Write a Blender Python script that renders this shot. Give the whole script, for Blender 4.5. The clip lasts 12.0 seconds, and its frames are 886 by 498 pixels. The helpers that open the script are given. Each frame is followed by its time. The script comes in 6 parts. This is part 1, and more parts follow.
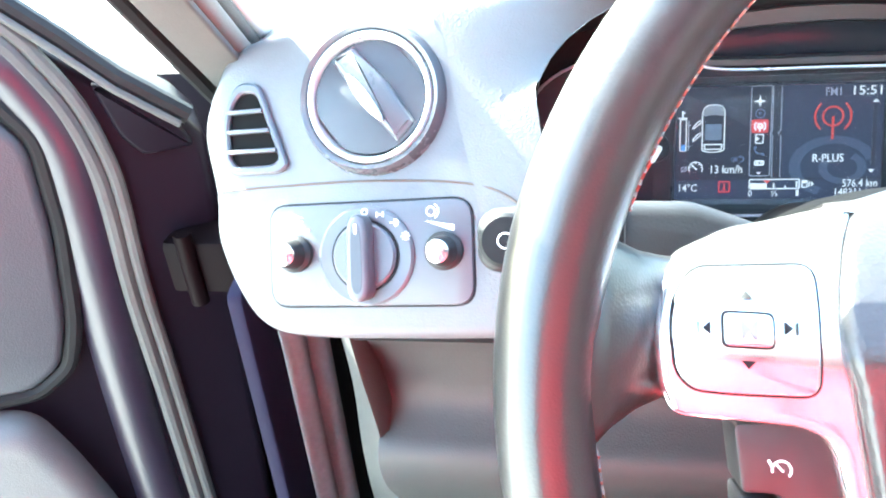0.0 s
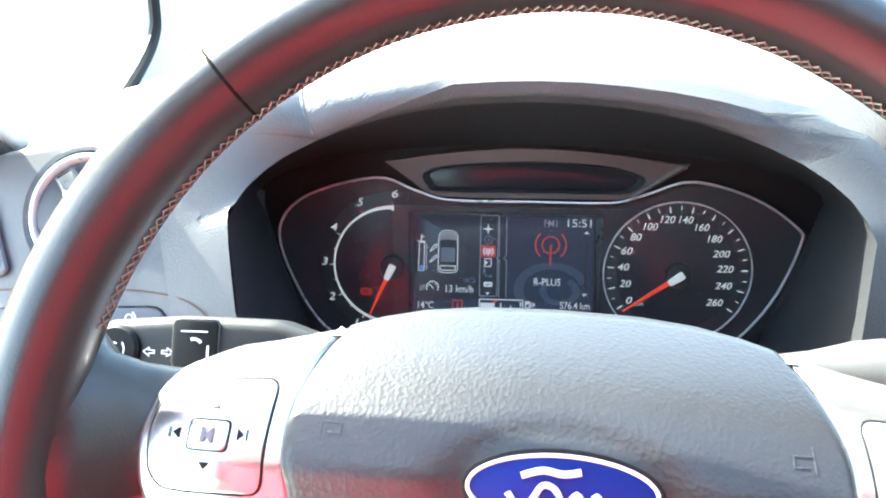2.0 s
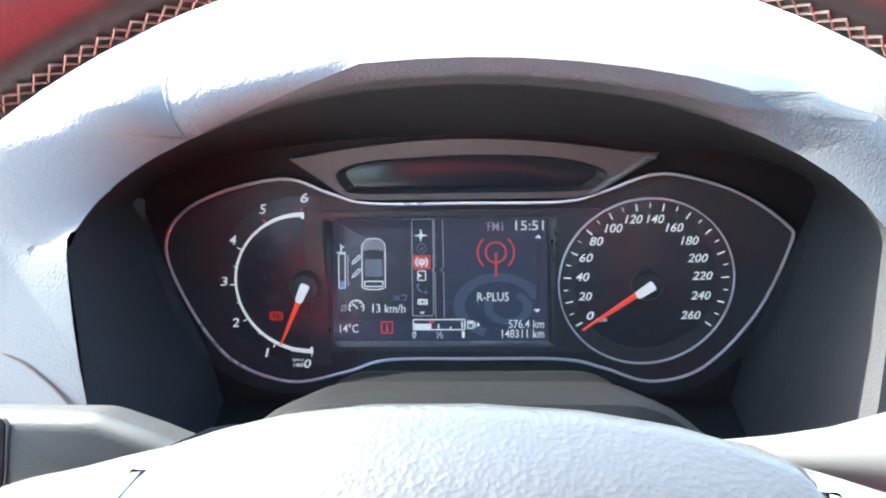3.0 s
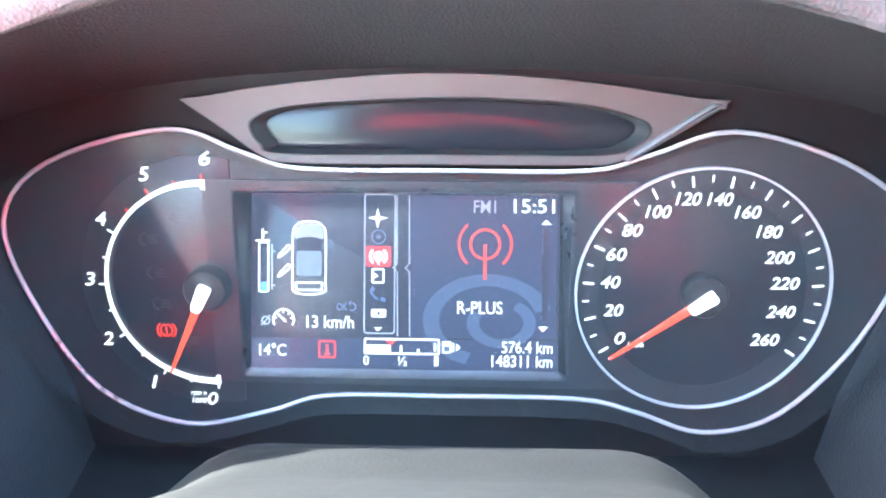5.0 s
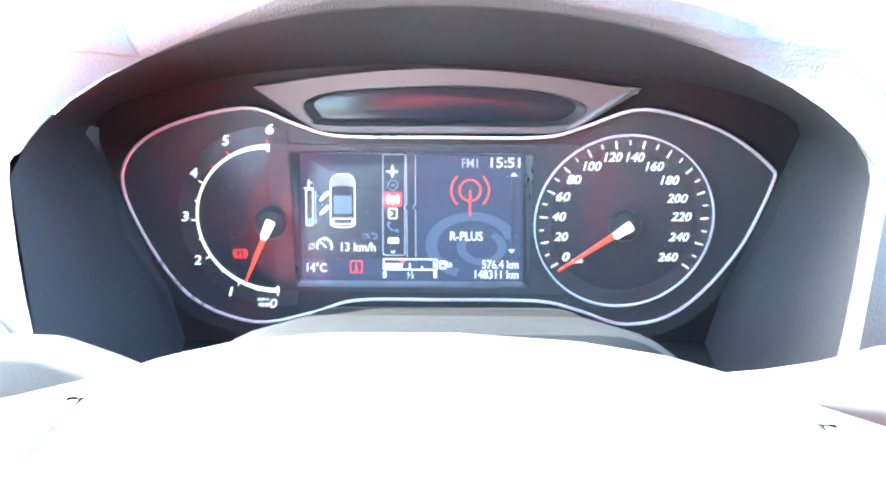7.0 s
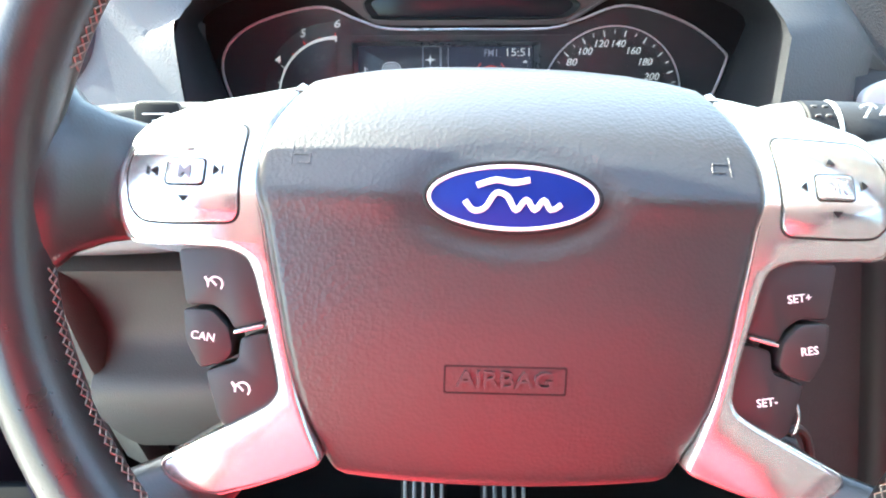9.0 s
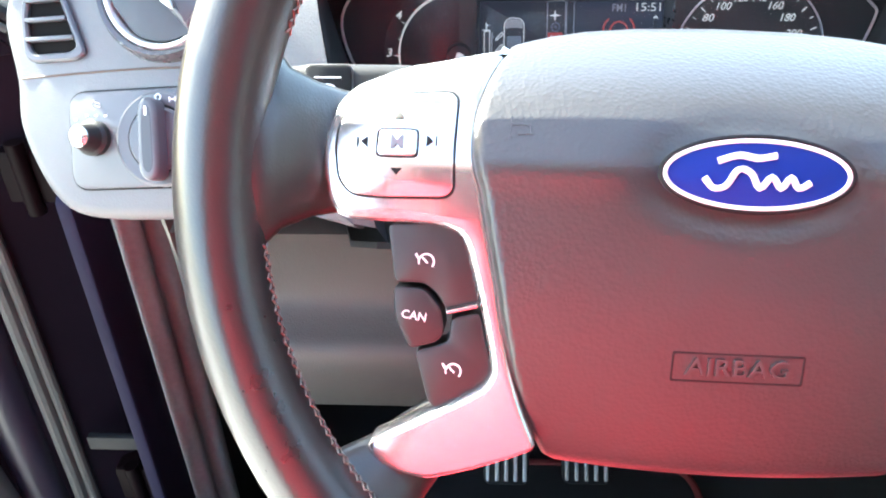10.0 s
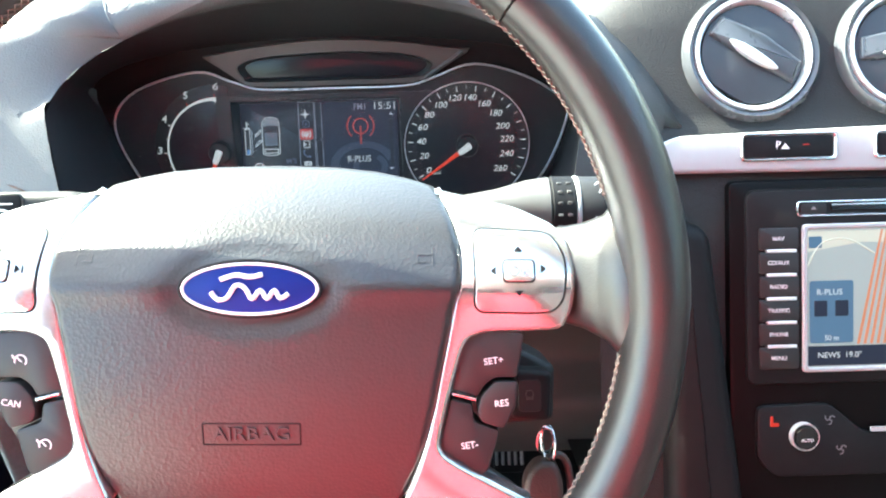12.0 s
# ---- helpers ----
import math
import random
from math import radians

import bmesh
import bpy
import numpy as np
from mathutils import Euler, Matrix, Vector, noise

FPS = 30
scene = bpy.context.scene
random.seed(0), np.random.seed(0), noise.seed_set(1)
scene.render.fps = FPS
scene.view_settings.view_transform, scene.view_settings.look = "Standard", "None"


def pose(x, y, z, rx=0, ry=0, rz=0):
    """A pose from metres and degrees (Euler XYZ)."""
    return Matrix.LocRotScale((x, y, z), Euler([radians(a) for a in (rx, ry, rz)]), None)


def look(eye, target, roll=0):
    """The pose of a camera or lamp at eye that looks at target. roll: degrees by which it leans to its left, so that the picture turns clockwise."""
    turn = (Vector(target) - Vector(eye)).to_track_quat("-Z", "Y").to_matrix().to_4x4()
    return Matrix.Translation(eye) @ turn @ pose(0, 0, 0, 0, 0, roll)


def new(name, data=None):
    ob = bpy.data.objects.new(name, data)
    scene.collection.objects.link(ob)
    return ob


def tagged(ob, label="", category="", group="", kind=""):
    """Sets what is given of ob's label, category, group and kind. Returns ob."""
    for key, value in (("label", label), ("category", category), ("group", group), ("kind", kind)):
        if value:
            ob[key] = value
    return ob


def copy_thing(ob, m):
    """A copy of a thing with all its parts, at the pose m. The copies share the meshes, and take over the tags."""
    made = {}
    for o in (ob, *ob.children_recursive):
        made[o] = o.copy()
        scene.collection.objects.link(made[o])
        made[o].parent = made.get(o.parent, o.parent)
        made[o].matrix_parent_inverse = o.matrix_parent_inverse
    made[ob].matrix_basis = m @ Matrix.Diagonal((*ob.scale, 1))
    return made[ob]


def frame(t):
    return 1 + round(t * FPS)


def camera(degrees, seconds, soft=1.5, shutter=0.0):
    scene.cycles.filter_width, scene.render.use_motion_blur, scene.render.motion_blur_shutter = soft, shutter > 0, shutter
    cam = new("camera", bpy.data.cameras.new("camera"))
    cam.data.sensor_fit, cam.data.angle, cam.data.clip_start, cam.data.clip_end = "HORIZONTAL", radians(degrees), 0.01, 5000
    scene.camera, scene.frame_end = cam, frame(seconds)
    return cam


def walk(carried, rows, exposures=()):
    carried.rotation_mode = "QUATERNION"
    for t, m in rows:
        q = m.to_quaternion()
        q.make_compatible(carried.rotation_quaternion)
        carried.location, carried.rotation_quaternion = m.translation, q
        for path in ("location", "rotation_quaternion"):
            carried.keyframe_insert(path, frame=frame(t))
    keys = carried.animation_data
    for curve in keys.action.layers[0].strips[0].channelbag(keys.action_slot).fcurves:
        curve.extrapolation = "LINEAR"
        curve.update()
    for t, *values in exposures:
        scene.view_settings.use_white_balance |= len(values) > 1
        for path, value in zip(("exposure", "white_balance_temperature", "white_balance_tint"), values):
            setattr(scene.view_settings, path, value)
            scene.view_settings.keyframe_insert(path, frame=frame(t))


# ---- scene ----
cam = camera(60.5, 12.0, soft=2.0)
PATH = [
    (0, (-0.148, -0.5, 1.268), (-0.45, 1.191, 0.244), -5.0),
    (0.5, (-0.097, -0.545, 1.277), (-0.454, 1.186, 0.342), -3.2),
    (1, (-0.046, -0.57, 1.286), (-0.395, 1.204, 0.431), -2.8),
    (1.5, (-0.009, -0.558, 1.289), (-0.273, 1.261, 0.501), -1.2),
    (2, (0.002, -0.517, 1.286), (-0.164, 1.313, 0.498), -0.6),
    (2.5, (0.008, -0.466, 1.281), (-0.105, 1.345, 0.439), -0.8),
    (3, (0.021, -0.416, 1.271), (-0.058, 1.387, 0.41), -1.5),
    (3.5, (0.022, -0.381, 1.245), (-0.013, 1.43, 0.396), -1.8),
    (5.5, (0.027, -0.274, 1.204), (-0.029, 1.508, 0.298), 0.3),
    (6, (0.025, -0.294, 1.22), (-0.002, 1.459, 0.258), 0.6),
    (6.5, (0.02, -0.345, 1.235), (0.024, 1.411, 0.278), 1.1),
    (6.7, (0.02, -0.365, 1.246), (0.021, 1.38, 0.269), 0.7),
    (8.3, (0.022, -0.562, 1.266), (0.011, 1.209, 0.338), -0.2),
    (8.5, (0.02, -0.562, 1.263), (0.009, 1.185, 0.288), -0.4),
    (8.7, (0.014, -0.563, 1.256), (0.001, 1.165, 0.249), -0.4),
    (9, (-0.004, -0.565, 1.243), (0.001, 1.163, 0.235), -0.1),
    (9.2, (-0.014, -0.557, 1.245), (-0.032, 1.131, 0.172), -0.2),
    (9.5, (-0.034, -0.554, 1.237), (-0.065, 1.135, 0.167), -0.4),
    (9.9, (-0.06, -0.547, 1.242), (-0.146, 1.108, 0.122), -1.7),
    (10, (-0.067, -0.549, 1.243), (-0.161, 1.111, 0.132), -1.2),
    (10.3, (-0.067, -0.553, 1.267), (-0.219, 1.084, 0.129), -1.8),
    (10.5, (-0.058, -0.56, 1.298), (-0.246, 1.083, 0.174), -2.1),
    (10.9, (-0.016, -0.578, 1.349), (-0.25, 1.144, 0.361), -2.6),
    (11, (0.003, -0.587, 1.356), (-0.23, 1.16, 0.41), -2.6),
    (11.2, (0.03, -0.59, 1.357), (-0.153, 1.176, 0.437), -2.8),
    (11.5, (0.064, -0.594, 1.35), (-0.051, 1.18, 0.435), -2.0),
    (11.6, (0.075, -0.594, 1.34), (-0.005, 1.177, 0.414), -1.7),
    (11.8, (0.089, -0.598, 1.322), (0.062, 1.153, 0.355), -1.5),
    (12, (0.103, -0.602, 1.306), (0.105, 1.114, 0.278), -1.6),
]
walk(cam, [(t, look(eye, target, roll)) for t, eye, target, roll in PATH], [(0.0, 4.85, 6300, -9), (1.0, 4.42, 6350, -9), (2.0, 3.87, 6600, -6), (3.0, 4.12, 6500, -2), (3.5, 4.25, 6500, -2), (5.5, 6.55, 6050, -5), (6.5, 6.85, 6050, -5), (7.5, 4.7, 6500, -6), (8.5, 4.16, 6800, -7), (9.5, 3.97, 6700, -4), (10.5, 4.07, 6800, -2), (12.0, 3.8, 6800, -9)])

# ---- light ----
world = bpy.data.worlds.new("sky")
scene.world = world
world.use_nodes = True
wn = world.node_tree.nodes
sky = wn.new("ShaderNodeTexSky")
sky.sky_type = "NISHITA"
sky.sun_disc = False
sky.sun_elevation = radians(39)
sky.sun_rotation = radians(-58)
sky.dust_density = 2.0
wn["Background"].inputs["Strength"].default_value = 0.15
world.node_tree.links.new(sky.outputs[0], wn["Background"].inputs[0])
sun_data = bpy.data.lights.new("sun", "SUN")
sun_data.energy = 3.6
sun_data.angle = radians(0.5)
sun_data.color = (1.0, 0.97, 0.93)
sun = new("sun", sun_data)
sun.matrix_world = look((-6.59, 4.12, 7.39), (0.0, 0.0, 1.1))


# ---- helpers of this scene ----
def V2(pts):
    return [Vector((p[0], p[1])) for p in pts]


def catmull(pts, n=6, closed=False):
    """A smooth curve through control points of any dimension."""
    pts = [Vector(p) for p in pts]
    out, m = [], len(pts)
    for i in range(m if closed else m - 1):
        if closed:
            a, b, c, d = pts[i - 1], pts[i], pts[(i + 1) % m], pts[(i + 2) % m]
        else:
            a, b, c, d = pts[max(i - 1, 0)], pts[i], pts[i + 1], pts[min(i + 2, m - 1)]
        for k in range(n):
            t = k / n
            out.append(0.5 * ((2 * b) + (c - a) * t + (2 * a - 5 * b + 4 * c - d) * t * t + (3 * b - a - 3 * c + d) * t ** 3))
    if not closed:
        out.append(pts[-1])
    return out


def rounded(pts, r=0.003, n=4):
    """A closed polygon with its corners rounded."""
    pts, out = [Vector(p) for p in pts], []
    for i, b in enumerate(pts):
        a, c = pts[i - 1], pts[(i + 1) % len(pts)]
        ra = min(r, (a - b).length * 0.45, (c - b).length * 0.45)
        p, q = b + (a - b).normalized() * ra, b + (c - b).normalized() * ra
        for k in range(n + 1):
            t = k / n
            out.append(p * (1 - t) ** 2 + b * 2 * t * (1 - t) + q * t * t)
    return out


def rrect(w, h, r, cx=0.0, cy=0.0, n=4):
    return rounded([(cx - w / 2, cy - h / 2), (cx + w / 2, cy - h / 2), (cx + w / 2, cy + h / 2), (cx - w / 2, cy + h / 2)], r, n)


def circle(r, n=48, cx=0.0, cy=0.0, ry=None):
    return [Vector((cx + r * math.cos(2 * math.pi * k / n), cy + (ry or r) * math.sin(2 * math.pi * k / n))) for k in range(n)]


def area(pts):
    return 0.5 * sum(pts[i - 1].x * pts[i].y - pts[i].x * pts[i - 1].y for i in range(len(pts)))


def inset(pts, d):
    """A closed outline moved inwards by d (counter-clockwise outlines)."""
    out, m = [], len(pts)
    for i in range(m):
        e, f = pts[i] - pts[i - 1], pts[(i + 1) % m] - pts[i]
        e, f = (e.normalized() if e.length > 1e-9 else f.normalized()), (f.normalized() if f.length > 1e-9 else e.normalized())
        n = Vector((-(e + f).y, (e + f).x))
        n = n.normalized() if n.length > 1e-6 else Vector((-e.y, e.x))
        out.append(pts[i] + n * d / max(0.5, n.dot(Vector((-e.y, e.x)))))
    return out


def join(*bms):
    """One bmesh out of several."""
    me = bpy.data.meshes.new("join")
    out = bmesh.new()
    for b in bms:
        b.to_mesh(me)
        out.from_mesh(me)
        b.free()
    bpy.data.meshes.remove(me)
    return out


def moved(bm, m):
    bm.transform(m)
    return bm


def loft(rings, closed=True, caps=False, flip=False):
    """Skin over rows of points that have the same count."""
    bm = bmesh.new()
    rows = [[bm.verts.new(p) for p in r] for r in rings]
    n = len(rows[0])
    for a, b in zip(rows, rows[1:]):
        for i in range(n if closed else n - 1):
            j = (i + 1) % n
            f = (a[i], a[j], b[j], b[i])
            bm.faces.new(f[::-1] if flip else f)
    if caps:
        bm.faces.new(rows[0] if flip else rows[0][::-1])
        bm.faces.new(rows[-1][::-1] if flip else rows[-1])
    return bm


def plate(outline, z0, z1, bevel=0.001, segs=2, lift=None):
    """A solid plate over a 2D outline, its front edge rounded. lift(x, y): an offset of the height."""
    pts = [Vector((p[0], p[1])) for p in outline]
    if area(pts) < 0:
        pts = pts[::-1]
    h = lift or (lambda x, y: 0.0)
    rings = [[(p.x, p.y, z0 + h(p.x, p.y)) for p in pts]]
    for k in range(segs + 1):
        a = math.pi / 2 * k / segs
        q = inset(pts, bevel * (1 - math.cos(a)))
        rings.append([(p.x, p.y, z1 - bevel + bevel * math.sin(a) + h(p.x, p.y)) for p in q])
    return loft(rings, caps=True)


def frame_ring(outer, inner, z0, z1, bevel=0.0006):
    """A plate with a hole; both outlines have the same count of points."""
    o = [Vector((p[0], p[1])) for p in outer]
    i = [Vector((p[0], p[1])) for p in inner]
    ob_, ib_ = inset(o, bevel), inset(i, -bevel)
    rings = [[(p.x, p.y, z0) for p in o], [(p.x, p.y, z1 - bevel) for p in o], [(p.x, p.y, z1) for p in ob_],
             [(p.x, p.y, z1) for p in ib_], [(p.x, p.y, z1 - bevel) for p in i], [(p.x, p.y, z0) for p in i]]
    return loft(rings + rings[:1])


def tube(path, r, closed=False, n=10, radii=None):
    """A round tube along a path."""
    path = [Vector(p) for p in path]
    m, rings = len(path), []
    up = None
    for i, p in enumerate(path):
        a, b = (path[i - 1], path[(i + 1) % m]) if closed else (path[max(i - 1, 0)], path[min(i + 1, m - 1)])
        t = (b - a).normalized()
        if up is None:
            up = Vector((0, 0, 1)) if abs(t.z) < 0.9 else Vector((1, 0, 0))
        u = (up - t * up.dot(t)).normalized()
        up, w = u, t.cross(u)
        rr = radii[i] if radii else r
        rings.append([p + (u * math.cos(2 * math.pi * k / n) + w * math.sin(2 * math.pi * k / n)) * rr for k in range(n)])
    if closed:
        return loft(rings + rings[:1])
    return loft(rings, caps=True)


def lathe(profile, n=40):
    """Turned about z: (radius, height) from the rim to the middle."""
    rings = [[(r * math.cos(2 * math.pi * k / n), r * math.sin(2 * math.pi * k / n), z) for k in range(n)] for r, z in profile]
    return loft(rings)


def block(x0, x1, y0, y1, z0, z1, bevel=0.003):
    return moved(plate(rrect(x1 - x0, y1 - y0, min(bevel, (x1 - x0) / 3, (y1 - y0) / 3), (x0 + x1) / 2, (y0 + y1) / 2, 2), z0, z1, min(bevel, (z1 - z0) / 3), 2), Matrix())


def words(text, size, depth=0.0002, align="CENTER", shear=0.0, bold=0.006):
    """Raised lettering in the built-in font, lying in xy and centred on the origin."""
    cu = bpy.data.curves.new("lettering", "FONT")
    cu.body, cu.size, cu.extrude, cu.align_x, cu.align_y, cu.shear = text, size, depth, align, "CENTER", shear
    cu.resolution_u = 3
    cu.offset = size * bold
    ob = bpy.data.objects.new("lettering", cu)
    scene.collection.objects.link(ob)
    bpy.context.view_layer.update()
    me = bpy.data.meshes.new_from_object(ob.evaluated_get(bpy.context.evaluated_depsgraph_get()))
    bpy.data.objects.remove(ob)
    bm = bmesh.new()
    bm.from_mesh(me)
    bpy.data.meshes.remove(me)
    return bm


def at(x, y, z=0.0, rz=0.0, s=1.0):
    return pose(x, y, z, 0, 0, rz) @ Matrix.Scale(s, 4)


def part(name, bm, material, parent=None, label="", m=None, smooth=35):
    """Links a bmesh as one mesh object under a thing or a part."""
    me = bpy.data.meshes.new(name)
    bmesh.ops.remove_doubles(bm, verts=bm.verts, dist=1e-7)
    bmesh.ops.recalc_face_normals(bm, faces=bm.faces)
    for f in bm.faces:
        f.smooth = True
    bm.to_mesh(me)
    bm.free()
    me.set_sharp_from_angle(angle=radians(smooth))
    me.materials.append(material)
    ob = new(name, me)
    ob.parent = parent
    if m is not None:
        ob.matrix_basis = m
    return tagged(ob, label)


def thing(name, m, label, category, group="", kind=""):
    ob = new(name)
    ob.empty_display_size = 0.02
    ob.matrix_basis = m
    return tagged(ob, label, category, group, kind)


# ---- materials ----
def nodes_of(name):
    mat = bpy.data.materials.new(name)
    mat.use_nodes = True
    return mat, mat.node_tree.nodes, mat.node_tree.links, mat.node_tree.nodes["Principled BSDF"]


def surface(name, color, rough=0.5, metal=0.0, grain=0.0, scale=600.0, kind="NOISE", wear=0.12, coat=0.0, spec=0.5, stain=9.0):
    """Base colour with wear at two scales, uneven gloss and a fine relief."""
    mat, nodes, links, bsdf = nodes_of(name)
    co = nodes.new("ShaderNodeTexCoord")
    big = nodes.new("ShaderNodeTexNoise")
    big.inputs["Scale"].default_value, big.inputs["Detail"].default_value = stain, 5
    fine = nodes.new("ShaderNodeTexNoise")
    fine.inputs["Scale"].default_value, fine.inputs["Detail"].default_value = 180, 4
    links.new(co.outputs["Object"], big.inputs["Vector"])
    links.new(co.outputs["Object"], fine.inputs["Vector"])
    mix = nodes.new("ShaderNodeMath")
    mix.operation = "MULTIPLY_ADD"
    mix.inputs[1].default_value = 0.5
    links.new(fine.outputs["Fac"], mix.inputs[0])
    links.new(big.outputs["Fac"], mix.inputs[2])
    ramp = nodes.new("ShaderNodeValToRGB")
    ramp.color_ramp.elements[0].position, ramp.color_ramp.elements[1].position = 0.5, 1.0
    lo, hi = 1 - wear, 1 + wear
    ramp.color_ramp.elements[0].color = (*[c * lo for c in color], 1)
    ramp.color_ramp.elements[1].color = (*[min(1, c * hi) for c in color], 1)
    links.new(mix.outputs[0], ramp.inputs[0])
    links.new(ramp.outputs[0], bsdf.inputs["Base Color"])
    rr = nodes.new("ShaderNodeMapRange")
    rr.inputs["From Min"].default_value, rr.inputs["From Max"].default_value = 0.4, 1.1
    rr.inputs["To Min"].default_value, rr.inputs["To Max"].default_value = max(0.02, rough - 0.07), min(1, rough + 0.07)
    links.new(mix.outputs[0], rr.inputs["Value"])
    links.new(rr.outputs[0], bsdf.inputs["Roughness"])
    bsdf.inputs["Metallic"].default_value = metal
    bsdf.inputs["Coat Weight"].default_value = coat
    bsdf.inputs["Specular IOR Level"].default_value = spec
    if grain > 0:
        if kind == "LEATHER":
            tex = nodes.new("ShaderNodeTexVoronoi")
            tex.feature = "SMOOTH_F1"
            tex.inputs["Scale"].default_value = scale
            tex.inputs["Smoothness"].default_value = 0.35
            warp = nodes.new("ShaderNodeTexNoise")
            warp.inputs["Scale"].default_value, warp.inputs["Detail"].default_value = scale * 0.4, 3
            links.new(co.outputs["Object"], warp.inputs["Vector"])
            add = nodes.new("ShaderNodeVectorMath")
            add.operation = "MULTIPLY_ADD"
            add.inputs[1].default_value = (0.9 / scale,) * 3
            links.new(warp.outputs["Color"], add.inputs[0])
            links.new(co.outputs["Object"], add.inputs[2])
            links.new(add.outputs[0], tex.inputs["Vector"])
            out = tex.outputs["Distance"]
        else:
            tex = nodes.new("ShaderNodeTexNoise")
            tex.inputs["Scale"].default_value, tex.inputs["Detail"].default_value = scale, 3
            links.new(co.outputs["Object"], tex.inputs["Vector"])
            out = tex.outputs["Fac"]
        bump = nodes.new("ShaderNodeBump")
        bump.inputs["Strength"].default_value = grain
        bump.inputs["Distance"].default_value = 0.6 / scale
        links.new(out, bump.inputs["Height"])
        links.new(bump.outputs[0], bsdf.inputs["Normal"])
    return mat


def lit(name, color, strength, rough=0.35, spec=0.5):
    """Something that gives off light: a display's segment or a lit mark."""
    mat, nodes, links, bsdf = nodes_of(name)
    bsdf.inputs["Base Color"].default_value = (*[c * 0.2 for c in color], 1)
    bsdf.inputs["Emission Color"].default_value = (*color, 1)
    bsdf.inputs["Emission Strength"].default_value = strength * 0.2
    bsdf.inputs["Roughness"].default_value = rough
    bsdf.inputs["Specular IOR Level"].default_value = spec
    return mat


def glass(name, color=(1, 1, 1), rough=0.0, ior=1.45, haze=0.0):
    """A thin clear pane: mostly clear, with its own gloss; a pale film can imitate veiling haze."""
    mat, nodes, links, bsdf = nodes_of(name)
    clear = nodes.new("ShaderNodeBsdfTransparent")
    clear.inputs[0].default_value = (*color, 1)
    gloss = nodes.new("ShaderNodeBsdfGlossy")
    gloss.inputs["Roughness"].default_value = rough
    face = nodes.new("ShaderNodeLayerWeight")
    face.inputs[0].default_value = 0.5
    steep = nodes.new("ShaderNodeMath")
    steep.operation = "POWER"
    steep.inputs[1].default_value = 5.0
    links.new(face.outputs["Facing"], steep.inputs[0])
    amount = nodes.new("ShaderNodeMath")
    amount.operation = "MULTIPLY_ADD"
    amount.inputs[1].default_value, amount.inputs[2].default_value = 0.6, ((ior - 1) / (ior + 1)) ** 2
    links.new(steep.outputs[0], amount.inputs[0])
    mix = nodes.new("ShaderNodeMixShader")
    links.new(amount.outputs[0], mix.inputs[0])
    links.new(clear.outputs[0], mix.inputs[1])
    links.new(gloss.outputs[0], mix.inputs[2])
    last = mix
    if haze > 0:
        film_ = nodes.new("ShaderNodeBsdfDiffuse")
        film_.inputs[0].default_value = (0.8, 0.8, 0.82, 1)
        last = nodes.new("ShaderNodeMixShader")
        last.inputs[0].default_value = haze
        links.new(mix.outputs[0], last.inputs[1])
        links.new(film_.outputs[0], last.inputs[2])
    links.new(last.outputs[0], nodes["Material Output"].inputs["Surface"])
    return mat


